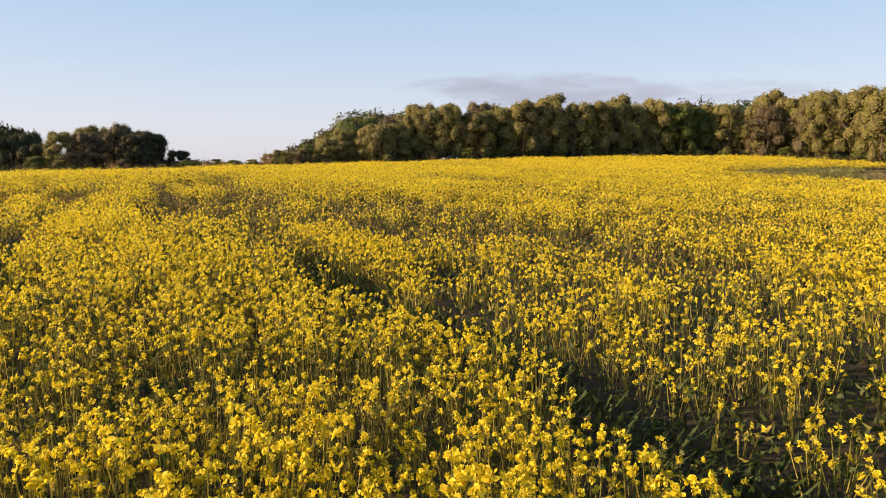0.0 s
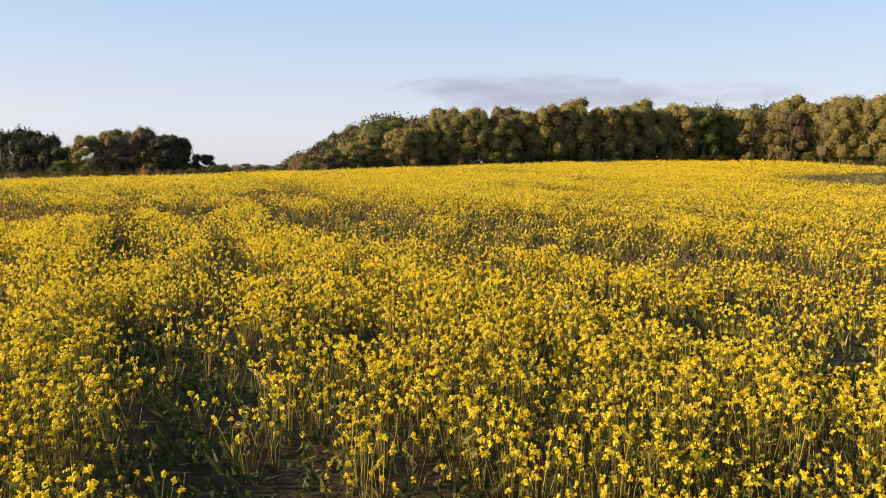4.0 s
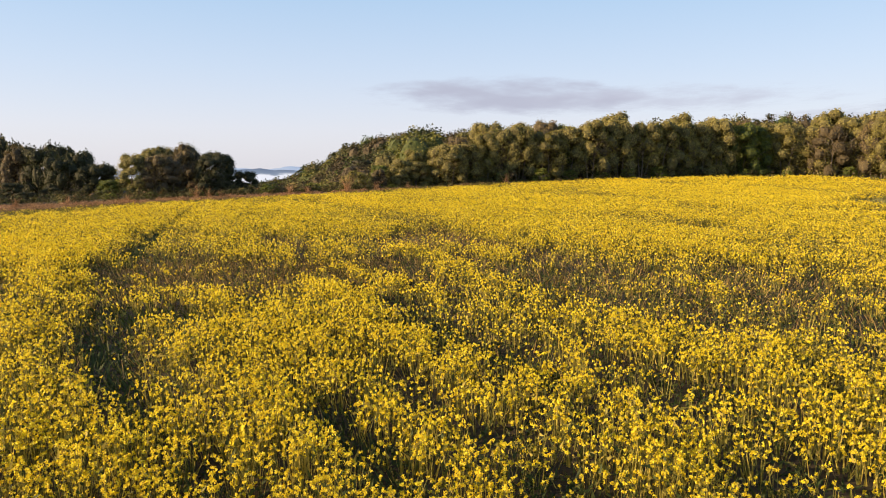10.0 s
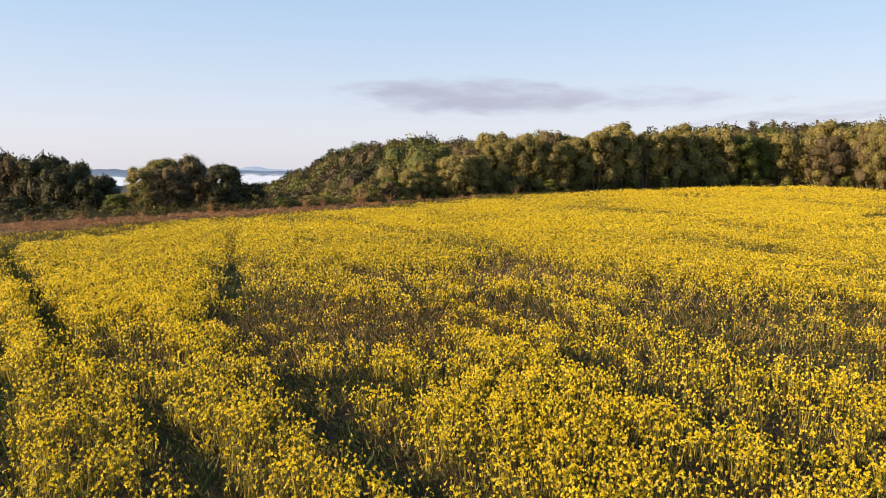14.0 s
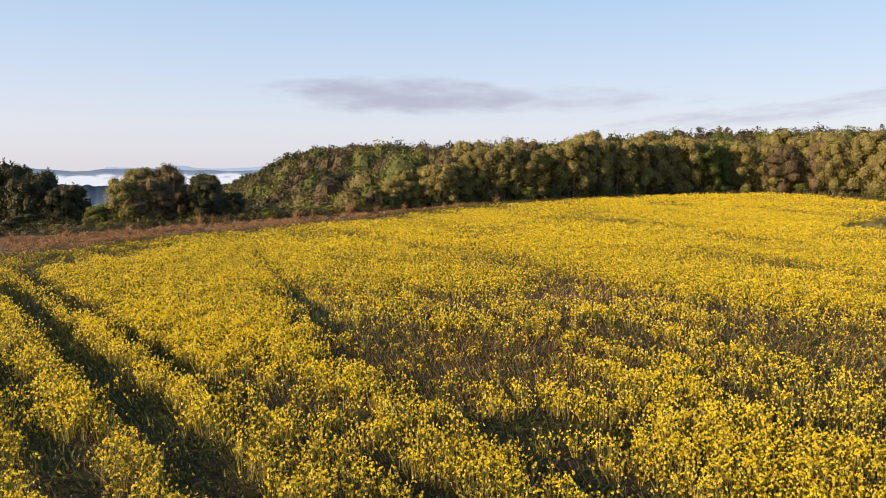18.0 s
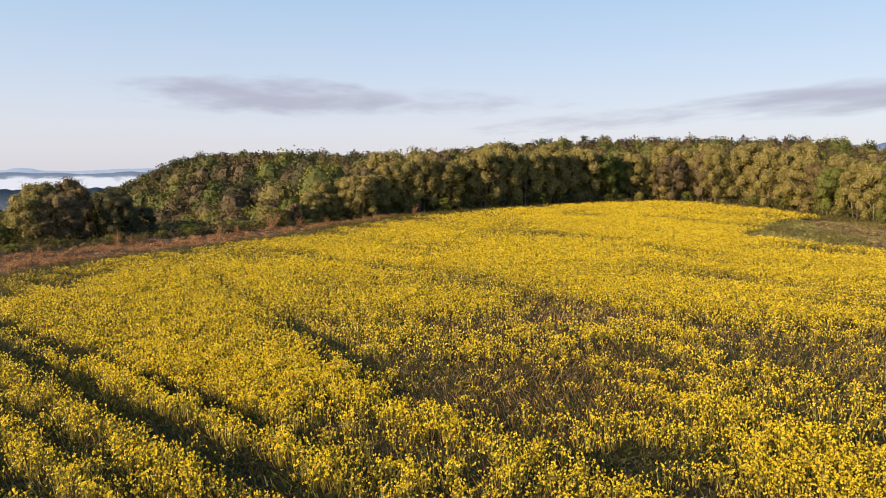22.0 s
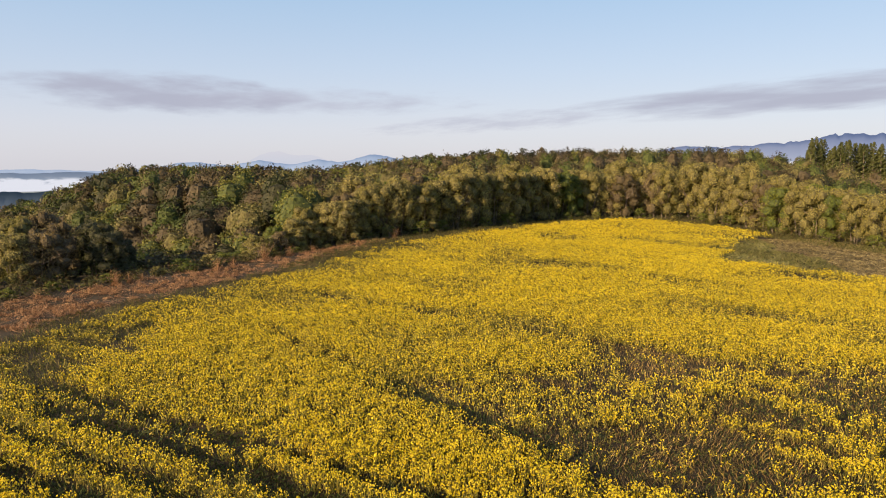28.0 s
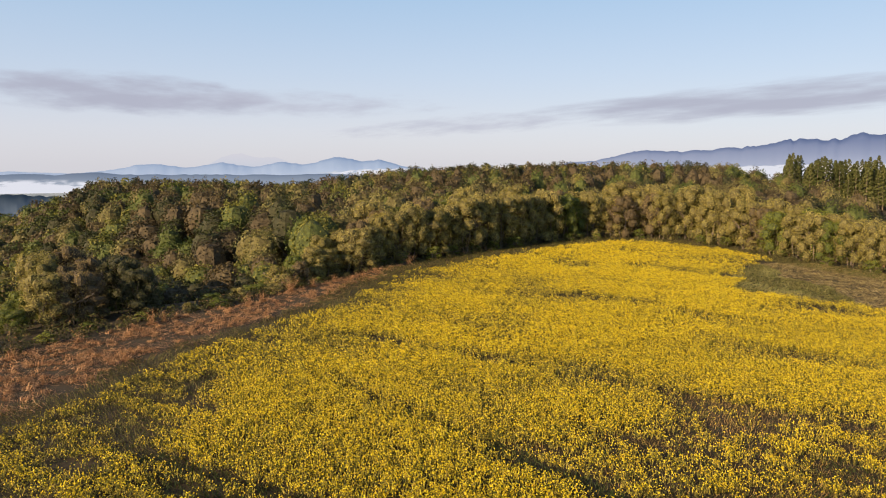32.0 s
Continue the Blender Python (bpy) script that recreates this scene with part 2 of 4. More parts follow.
def land(x, y):
    """Height of the ground: a gently domed field on a hilltop, woods behind it, and a misty plain far below."""
    x, y = np.asarray(x, float), np.asarray(y, float)
    cx, cy = np.clip(x, -60, 75), np.clip(y, -20, 112)
    field = 0.08 - 0.0231 * cx + 0.0227 * cy - 0.00025 * cx * cx + 0.00042 * cx * cy + 0.000018 * cy * cy
    wood = 2.6 + 0.012 * np.clip(x, -30, 160) + 0.012 * np.clip(y - 105, 0, 120) + 0.052 * np.clip(y - 118, 0, 80) * step(20, 95, x) - (0.003 + 0.029 * step(0, 32, x)) * np.clip(y - 150, 0, 110)
    # west of this line the hill drops into a wooded valley
    brow = np.minimum(x - 9 + 0.285 * (y + 3), x + 46 + 0.5 * np.clip(170 - y, 0, 70))
    slope = np.where(brow > 0, -5.5 + 0.45 * brow, -5.5 + 0.16 * np.maximum(brow, -150))
    wood = np.minimum(wood, slope)
    mix = step(91, 118, y)
    hill = field * (1 - mix) + wood * mix
    out = np.maximum(np.maximum(y - 270, -40 - y), np.maximum(-90 - x, (x - 240)) * 0.9)
    fall = step(0, 420, out)
    return hill * (1 - fall) + (-78.0) * fall + 0.12 * (cloudy(x, y, 9, 5) - 0.5)


# ---- the ground, one sheet from the field to the horizon
def graded(lo, hi, fine_lo, fine_hi, fine, grow):
    out = list(np.arange(fine_lo, fine_hi + fine, fine))
    s, v = fine, out[-1]
    while v < hi:
        s *= grow
        v += s
        out.append(min(v, hi))
    s, v = fine, out[0]
    while v > lo:
        s *= grow
        v -= s
        out.insert(0, max(v, lo))
    return np.array(out)


gx, gy = graded(-4800, 4800, -60, 80, 1.6, 1.2), graded(-4800, 4800, -12, 140, 1.6, 1.2)
X, Y = np.meshgrid(gx, gy)
Z = land(X, Y)
nx = len(gx)
ii, jj = np.meshgrid(np.arange(nx - 1), np.arange(len(gy) - 1))
a0 = (jj * nx + ii).ravel()
ground_faces = np.stack([a0, a0 + 1, a0 + nx + 1, a0 + nx], 1)
mid_x, mid_y = ((X[:-1, :-1] + X[1:, 1:]) / 2).ravel(), ((Y[:-1, :-1] + Y[1:, 1:]) / 2).ravel()
far_off = np.maximum(np.abs(mid_x - 30), np.abs(mid_y - 60)) > 420
woodland_floor = rough_surface("woodland_floor", [(0.3, (0.025, 0.02, 0.01)), (0.6, (0.05, 0.038, 0.02)), (0.8, (0.07, 0.055, 0.03))], 0.3, 4.0, 0.5)
in_wood = (beyond(STRIP_FAR, mid_x, mid_y) > 0) | (beyond(WOOD_EDGE, mid_x, mid_y) > 0)
# the far plain carries its haze as pale blue in the ground colour
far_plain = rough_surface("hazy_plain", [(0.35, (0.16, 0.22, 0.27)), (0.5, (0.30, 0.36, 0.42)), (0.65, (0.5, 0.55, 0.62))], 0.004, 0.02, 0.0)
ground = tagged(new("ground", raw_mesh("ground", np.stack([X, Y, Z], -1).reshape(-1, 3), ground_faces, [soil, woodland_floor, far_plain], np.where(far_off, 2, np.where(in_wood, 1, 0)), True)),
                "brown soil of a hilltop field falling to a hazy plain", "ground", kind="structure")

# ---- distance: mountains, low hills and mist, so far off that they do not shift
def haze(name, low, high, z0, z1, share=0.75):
    """A far slope with the haze of miles of air painted into its colour and glow: it pales towards its foot."""
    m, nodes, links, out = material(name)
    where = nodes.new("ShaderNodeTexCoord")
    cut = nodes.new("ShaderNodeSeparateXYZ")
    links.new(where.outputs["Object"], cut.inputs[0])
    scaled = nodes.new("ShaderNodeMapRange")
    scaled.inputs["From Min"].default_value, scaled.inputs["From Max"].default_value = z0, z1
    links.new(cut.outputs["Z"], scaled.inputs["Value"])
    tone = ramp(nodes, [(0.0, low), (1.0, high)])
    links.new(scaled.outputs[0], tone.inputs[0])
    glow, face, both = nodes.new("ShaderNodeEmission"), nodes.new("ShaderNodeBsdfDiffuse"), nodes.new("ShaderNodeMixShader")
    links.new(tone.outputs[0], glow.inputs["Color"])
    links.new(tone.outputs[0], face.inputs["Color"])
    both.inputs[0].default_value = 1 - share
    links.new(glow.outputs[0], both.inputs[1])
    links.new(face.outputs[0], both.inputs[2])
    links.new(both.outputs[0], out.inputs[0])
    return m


def ridge(name, far, az0, az1, height, foot, mat, label, steps=260, depth=220.0, rough=6.0, seed=1):
    """A range of hills on an arc round the field; height(az) is its crest in metres."""
    az = np.linspace(az0, az1, steps)
    crest = height(az) + rough * (cloudy(az * 3.0, az * 0, 1.0, seed, 4) - 0.5)
    levels = np.linspace(0, 1, 8)
    v = []
    for k in levels:
        r = far - depth * (1 - k)
        wobble = rough * 2.0 * (cloudy(az * 4.0 + 9, az * 0 + k * 6, 1.0, seed + 3, 3) - 0.5) * np.sin(k * math.pi)
        z = foot + (crest - foot) * k + wobble
        v.append(np.stack([r * np.sin(np.radians(az)), r * np.cos(np.radians(az)), z], 1))
    r = far + 60
    v.append(np.stack([r * np.sin(np.radians(az)), r * np.cos(np.radians(az)), np.full(steps, foot)], 1))
    v = np.concatenate(v)
    i, j = np.meshgrid(np.arange(steps - 1), np.arange(len(levels)))
    a = (j * steps + i).ravel()
    return tagged(new(name, raw_mesh(name, v, np.stack([a, a + 1, a + steps + 1, a + steps], 1), [mat], None, True)), label, "mountains", kind="structure")


def bumps(az, base, *peaks):
    """A smooth envelope of broad peaks, broken into spurs by noise."""
    total = np.zeros(np.shape(az))
    for at, tall, wide in peaks:
        total = total + (tall * np.exp(-np.abs((az - at) / wide) ** 1.7)) ** 3
    spurs = 1.0 + 0.20 * (cloudy(az, az * 0, 1.7, 91, 4) - 0.5) + 0.10 * (cloudy(az, az * 0, 0.35, 93, 2) - 0.5)
    return base + total ** (1 / 3) * spurs


# the blue of the air is painted into each range, and partly glows
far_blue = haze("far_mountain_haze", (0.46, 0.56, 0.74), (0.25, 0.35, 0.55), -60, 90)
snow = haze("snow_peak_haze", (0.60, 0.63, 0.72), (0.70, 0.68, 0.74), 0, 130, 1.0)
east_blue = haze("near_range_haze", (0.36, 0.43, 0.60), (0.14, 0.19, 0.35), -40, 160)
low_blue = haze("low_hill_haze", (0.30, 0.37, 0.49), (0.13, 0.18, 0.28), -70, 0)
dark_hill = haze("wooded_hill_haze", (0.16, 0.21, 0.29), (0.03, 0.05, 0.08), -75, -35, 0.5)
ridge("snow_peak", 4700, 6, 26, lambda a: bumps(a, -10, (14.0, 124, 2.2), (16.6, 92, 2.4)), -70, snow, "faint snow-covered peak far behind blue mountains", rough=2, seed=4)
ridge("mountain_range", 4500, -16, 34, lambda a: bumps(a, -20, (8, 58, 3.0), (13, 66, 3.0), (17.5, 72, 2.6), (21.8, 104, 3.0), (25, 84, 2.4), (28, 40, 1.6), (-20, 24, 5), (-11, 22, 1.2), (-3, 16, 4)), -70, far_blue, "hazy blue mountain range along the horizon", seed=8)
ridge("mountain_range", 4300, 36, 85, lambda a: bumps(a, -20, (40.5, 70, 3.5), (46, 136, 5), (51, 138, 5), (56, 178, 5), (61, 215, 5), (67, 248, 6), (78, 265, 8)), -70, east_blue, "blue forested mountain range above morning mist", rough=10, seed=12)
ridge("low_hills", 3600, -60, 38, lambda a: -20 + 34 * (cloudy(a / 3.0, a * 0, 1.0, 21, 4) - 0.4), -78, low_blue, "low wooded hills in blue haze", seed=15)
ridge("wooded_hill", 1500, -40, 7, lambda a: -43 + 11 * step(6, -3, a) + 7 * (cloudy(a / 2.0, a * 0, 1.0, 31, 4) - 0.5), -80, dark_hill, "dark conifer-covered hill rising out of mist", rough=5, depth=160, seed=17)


def veil(name, colour, glow_strength, scale, low, high, stretch=(1, 1, 1), solid=1.0):
    """Cloud or mist: a pale glow that thins out by noise towards its uneven edges (Object coordinates run from -1 to 1)."""
    m, nodes, links, out = material(name)
    where = nodes.new("ShaderNodeUVMap")
    where.uv_map = "plan"
    cut = nodes.new("ShaderNodeSeparateXYZ")
    links.new(where.outputs[0], cut.inputs[0])
    noise_at = nodes.new("ShaderNodeMapping")
    noise_at.inputs["Scale"].default_value = stretch
    links.new(where.outputs[0], noise_at.inputs[0])
    puff = nodes.new("ShaderNodeTexNoise")
    puff.inputs["Scale"].default_value, puff.inputs["Detail"].default_value, puff.inputs["Roughness"].default_value = scale, 5, 0.55
    links.new(noise_at.outputs[0], puff.inputs["Vector"])

    def math_node(kind, a, b):
        n = nodes.new("ShaderNodeMath")
        n.operation = kind
        for k, v in enumerate((a, b)):
            if isinstance(v, (int, float)):
                n.inputs[k].default_value = v
            elif v is not None:
                links.new(v, n.inputs[k])
        return n.outputs[0]

    # an ellipse in the band's own plan, shaken by the noise
    u2, v2 = math_node("POWER", math_node("ABSOLUTE", cut.outputs[0], None), 2.0), math_node("POWER", math_node("ABSOLUTE", cut.outputs[1], None), 2.0)
    body = math_node("SUBTRACT", 1.0, math_node("ADD", u2, v2))
    shaken = math_node("ADD", body, math_node("MULTIPLY", math_node("SUBTRACT", puff.outputs[0], 0.5), 2.2))
    shape = nodes.new("ShaderNodeMapRange")
    shape.interpolation_type = "SMOOTHSTEP"
    shape.inputs["From Min"].default_value, shape.inputs["From Max"].default_value = low, high
    shape.inputs["To Max"].default_value = solid
    links.new(shaken, shape.inputs["Value"])
    inside = math_node("MULTIPLY", shape.outputs[0], math_node("MINIMUM", 1.0, math_node("MAXIMUM", 0.0, math_node("MULTIPLY", body, 3.0))))
    glow, clear, both = nodes.new("ShaderNodeEmission"), nodes.new("ShaderNodeBsdfTransparent"), nodes.new("ShaderNodeMixShader")
    glow.inputs["Color"].default_value, glow.inputs["Strength"].default_value = (*colour, 1), glow_strength
    links.new(inside, both.inputs[0])
    links.new(clear.outputs[0], both.inputs[1])
    links.new(glow.outputs[0], both.inputs[2])
    links.new(both.outputs[0], out.inputs[0])
    return m


def sky_band(name, far, az0, az1, el0, el1, rise, mat, label, category, steps=40):
    """A curved sheet of cloud or mist far off, between two bearings and two heights (degrees); rise tips it."""
    az, k = np.meshgrid(np.linspace(az0, az1, steps), np.linspace(-1, 1, 9))
    u = (az - az0) / (az1 - az0) * 2 - 1
    el = (el0 + el1) / 2 + (el1 - el0) / 2 * k + rise * u
    v = np.stack([far * np.sin(np.radians(az)), far * np.cos(np.radians(az)), 10 + far * np.tan(np.radians(el))], -1).reshape(-1, 3)
    i, j = np.meshgrid(np.arange(steps - 1), np.arange(8))
    a = (j * steps + i).ravel()
    faces = np.stack([a, a + 1, a + steps + 1, a + steps], 1)
    me = raw_mesh(name, v, faces, [mat])
    uv = me.uv_layers.new(name="plan")
    uv.data.foreach_set("uv", np.stack([u.ravel()[faces.ravel()], k.ravel()[faces.ravel()]], 1).astype(np.float32).ravel())
    return tagged(new(name, me), label, category, kind="structure")


grey_cloud = veil("grey_lilac_cloud", (0.44, 0.45, 0.56), 1.0, 1.5, 0.12, 1.15, (1.5, 1.0, 1), 0.85)
thin_cloud = veil("thin_cloud", (0.50, 0.51, 0.62), 1.0, 1.7, 0.25, 1.6, (2.2, 1.0, 1), 0.7)
mist_white = veil("valley_mist", (0.78, 0.79, 0.87), 1.0, 2.4, 0.0, 0.5, (7.0, 1.1, 1), 1.0)
mist_blue = veil("thin_valley_mist", (0.60, 0.68, 0.78), 1.0, 2.0, 0.1, 1.2, (3.0, 0.7, 1), 0.7)
sky_band("cloud", 4850, -7, 19, 3.5, 7.2, -0.15, grey_cloud, "long flat grey-lilac cloud low in a clear sky", "cloud")
sky_band("cloud", 4840, 3, 33, 3.6, 6.4, 0.15, thin_cloud, "thin grey streak of cloud low in the sky", "cloud")
sky_band("cloud", 4830, 33, 76, 3.4, 6.6, 1.2, grey_cloud, "long rising grey cloud bank above mountains", "cloud")
sky_band("cloud", 4820, 18, 46, 2.4, 4.6, 0.9, thin_cloud, "thin grey streak of cloud low in the sky", "cloud")
sky_band("mist_bank", 3000, -36, 17, -2.9, -0.6, 0.0, mist_white, "white bank of morning mist in the valley", "mist")
sky_band("mist_bank", 1300, -55, 8, -6.5, -2.5, 0.0, mist_blue, "thin bluish mist in front of a wooded hill", "mist")
sky_band("mist_bank", 4200, 20, 40, -0.9, 0.15, 0.0, mist_white, "white bank of morning mist below mountains", "mist")
sky_band("mist_bank", 3900, 42, 78, -0.9, 0.5, 0.2, mist_white, "white bank of morning mist below mountains", "mist")


# ---- canola: how thick, how tall and how yellow it stands, over the plan
GREEN_PATCH = np.array([(30.5, 67), (38, 72), (47, 77), (56, 79.5), (66, 77), (68, 60), (60, 44), (45, 46), (37, 52.5), (33, 58)], float)


def inside(poly, x, y):
    hit = np.zeros(np.shape(x), bool)
    for (ax, ay), (bx, by) in zip(poly, np.roll(poly, -1, 0)):
        cross = ((ay > y) != (by > y)) & (x < (bx - ax) * (y - ay) / (by - ay + 1e-12) + ax)
        hit ^= cross
    return hit


def canola(x, y):
    """Share of ground under flowering shoots (0 to 1), and their height in metres."""
    across, along = x * ROW_ACROSS[0] + y * ROW_ACROSS[1], x * ROW_ALONG[0] + y * ROW_ALONG[1]
    streak = cloudy(across / 1.3, along / 5.0, 1.0, 41, 3)
    blotch = cloudy(across / 5.0, along / 11.0, 1.0, 43, 3)
    tuft = cloudy(x, y, 0.9, 47, 2)
    drill = cloudy(across / 0.8, along / 18.0, 1.0, 49, 2)
    apart, vigour = bushes(x, y, 0.85, 131)
    dome = np.clip(1.15 - (apart / 0.62) ** 2, 0, 1)
    thick = 0.44 + 2.6 * (streak - 0.45) + 1.5 * (blotch - 0.47) + 0.5 * (vigour - 0.5)
    solid = step(38.0, 41.5, y + 0.9 * np.maximum(x + 3, 0) - 0.85 * np.maximum(x - 9, 0) + 7 * (blotch - 0.5))
    thick = np.maximum(thick + 0.12 * step(16, 11, y), 0.22 + 0.2 * step(15, 10, y)) * (1 - solid) + solid * np.clip(1.10 + 2.0 * (blotch - 0.5) + 1.1 * (streak - 0.5) + 1.5 * (drill - 0.5) + 0.4 * (vigour - 0.5), 0.3, 1.0)
    tall = (0.76 + 0.30 * (streak - 0.5) + 0.22 * (blotch - 0.5) + 0.04 * solid) * (0.74 + 0.34 * dome + 0.22 * (vigour - 0.5))
    # the thick stand beside the dark furrow
    stand = step(0, 2.0, -21.4 - x - 0.21 * (y - 35)) * step(24, 31, y + 0.35 * x + 9) * step(62, 52, y)
    thick = np.maximum(thick, stand * (0.85 + 0.4 * (tuft - 0.5)))
    dense = np.maximum(solid, stand)
    # the thin, olive basin east of the furrow
    basin = step(0, 1.5, x + 20.8 + 0.21 * (y - 35)) * step(14, 20, y + 0.1 * x) * step(41.5, 38, y + 0.9 * np.maximum(x + 3, 0) + 7 * (blotch - 0.5)) * step(14, 8, x)
    thick = thick * (1 - 0.36 * basin - 0.18 * basin * step(33, 26, y))
    tall = tall * (1 - 0.10 * basin)
    # the bare brown patch
    px, py = (x + 14.5) * 0.94 + (y - 26.3) * 0.34, -(x + 14.5) * 0.34 + (y - 26.3) * 0.94
    bare = step(1.25, 0.55, np.hypot(px / 6.8, py / 5.0) + 0.9 * (cloudy(x, y, 2.2, 51, 3) - 0.5))
    thick = thick * (1 - 0.85 * bare)
    tall = tall * (1 - 0.35 * bare)
    # furrows and wheel tracks along the rows
    def lane(at, wide, a0, a1):
        shift = 0.5 * (cloudy(along, along * 0, 6.0, 57, 2) - 0.5) + 1.1 * (cloudy(x, y, 0.8, 58, 2) - 0.5)
        return step(wide, wide * 0.45, np.abs(across - at - shift)) * step(a0 - 2, a0 + 1, along) * step(a1 + 2, a1 - 1, along)
    furrow = np.abs(x + 21.3 + 0.21 * (y - 35) + 0.8 * (cloudy(x, y, 1.5, 59, 2) - 0.5))
    hollow = np.hypot(((x + 14.3) * 0.92 - (y - 19.2) * 0.38) / 2.6, ((x + 14.3) * 0.38 + (y - 19.2) * 0.92) / 1.1) + 1.2 * (cloudy(x, y, 1.2, 60, 2) - 0.5)
    gap = np.maximum.reduce([lane(-11.8, 1.15, 22, 60), lane(-9.5, 0.55, 32, 48), lane(-10.0, 0.9, 46, 66), 0.8 * lane(-14.4, 0.6, 20, 60), lane(-16.4, 0.6, 16, 64), lane(-8.2, 0.5, 20, 25), lane(11.1, 0.65, -8, 9.5),
                             lane(-5.0, 0.55, 16, 23), 0.8 * lane(-2.1, 0.5, 11, 17), 0.8 * lane(2.8, 0.5, 15, 21), lane(-0.2, 0.5, 4, 10), 0.5 * lane(2.6, 0.5, 1, 9), 0.8 * lane(5.2, 0.5, 5, 13), step(1.15, 0.7, hollow),
                             step(0.85, 0.35, furrow) * step(29, 31, y) * step(42.5, 40.5, y), 0.7 * step(0.65, 0.2, furrow) * step(42, 44, y) * step(60, 56, y)])
    ridge_row = np.maximum.reduce([lane(1.2, 0.8, 2, 12), lane(-12.95, 0.6, 20, 54), lane(-10.65, 0.5, 20, 47), lane(-15.5, 0.5, 16, 52), lane(-7.3, 0.9, 16, 26), lane(-6.0, 0.7, 29, 36), lane(-3.2, 0.9, 10, 21), 0.8 * lane(4.8, 0.7, 16, 33), lane(2.4, 0.8, 20, 28), lane(8.0, 3.2, -9, 14), 0.8 * lane(15.0, 2.6, -14, 2)])
    thick = np.maximum(thick, 0.95 * ridge_row * (0.5 + tuft)) * (1 - 0.95 * gap)
    tall = tall * (1 - 0.4 * gap) + 0.16 * ridge_row
    sparse = np.maximum.reduce([0.5 * lane(3.2, 1.6, -9, 8), lane(15, 4.5, -12, 6), 0.9 * (1 - ridge_row) * lane(-7.0, 2.6, 25, 35), 0.5 * lane(6.5, 4.0, 11, 24)])
    thick = np.maximum(thick * (1 - 0.55 * sparse), 0.3 * sparse * (1 - gap))
    dense = np.maximum(dense, 0.8 * ridge_row)
    thick = thick * (0.28 + 0.26 * dense + (0.95 - 0.28 * dense) * dome)
    # thin, low growth towards the verge and the wood
    verge = -beyond(STRIP_NEAR, x, y)
    thin = step(10, 1.5, verge - 5 * step(-26, -38, x) + 5 * (blotch - 0.5))
    thick = thick * (1 - thin) + thin * np.clip(2.2 * (cloudy(across / 1.2, along / 5, 1.0, 61, 3) - 0.33) * (0.5 + 0.7 * dome), 0.12, 0.75)
    tall = tall * (1 - 0.35 * thin)
    # worn, olive patches out in the dense part
    worn = step(0.54, 0.72, cloudy(x, y, 8.0, 65, 3)) * solid * step(5, 14, verge)
    thick = thick * (1 - 0.35 * worn)
    thick = np.where((verge < 0.2) | (beyond(WOOD_EDGE, x, y) > -5.5 - 4 * (tuft - 0.5)) | inside(GREEN_PATCH, x + 7 * (cloudy(x, y, 3.5, 63) - 0.5), y + 5 * (cloudy(x, y, 3.5, 64) - 0.5)), 0, thick)
    bloom = np.clip(0.81 + 1.2 * (blotch - 0.5) + 0.8 * (streak - 0.5) + 0.25 * (vigour - 0.5), 0.4, 0.97)
    bloom = (bloom - 0.22 * step(-6, -30, x) * step(75, 45, y) * (1 - stand) - 0.05 * basin - 0.06 * solid) * (1 - 0.55 * step(17, 3, verge + 8 * (blotch - 0.5))) * (1 - 0.4 * worn)
    return np.clip(thick, 0, 1), np.clip(tall, 0.25, 1.05), gap, bare, bloom


LINE = np.array([(9, -2.8, 2.0), (-5, -0.9, 3.9), (-22, 1.5, 7.4), (-38, 6.5, 12), (-45, 9.7, 15.6)])


def off_line(x, y):
    """Distance from the drone's line, which sets how finely the plants are made."""
    best = np.full(np.shape(x), 1e9)
    for p, q in zip(LINE[:-1], LINE[1:]):
        t = np.clip(((x - p[0]) * (q[0] - p[0]) + (y - p[1]) * (q[1] - p[1])) / ((q[0] - p[0]) ** 2 + (q[1] - p[1]) ** 2), 0, 1)
        w = p + t[..., None] * (q - p)
        best = np.minimum(best, np.sqrt((x - w[..., 0]) ** 2 + (y - w[..., 1]) ** 2 + w[..., 2] ** 2))
    return best


def scatter(x0, x1, y0, y1, per_m2, r=rng):
    s = 1 / math.sqrt(per_m2)
    gx_, gy_ = np.meshgrid(np.arange(x0, x1, s), np.arange(y0, y1, s))
    return (gx_ + r.uniform(-0.5, 0.5, gx_.shape) * s).ravel(), (gy_ + r.uniform(-0.5, 0.5, gy_.shape) * s).ravel()


#        from  to  plants/m2  shoots  petals  petal size  head radius, height  x0  x1  y0  y1
RINGS = [(0, 6.5, 18, 8, 16, 0.0105, 0.032, 0.050, -12, 24, -2, 9),
         (6.5, 11, 18, 8, 9, 0.0155, 0.034, 0.055, -28, 30, -1, 13),
         (11, 19, 18, 8, 6, 0.0185, 0.034, 0.055, -48, 42, 0, 26),
         (19, 32, 18, 9, 3, 0.0255, 0.028, 0.055, -58, 52, 0, 44),
         (32, 55, 14, 9, 2, 0.0315, 0.030, 0.060, -62, 72, 4, 72),
         (55, 90, 10, 9, 2, 0.0395, 0.040, 0.07, -62, 72, 20, 112),
         (-1, 200, 4.2, 6, 1, 0.08, 0.05, 0.08, -62, 60, -32, 60),      # behind and beside the drone's view
         (90, 200, 6.0, 7, 2, 0.055, 0.07, 0.08, -30, 72, 50, 112)]
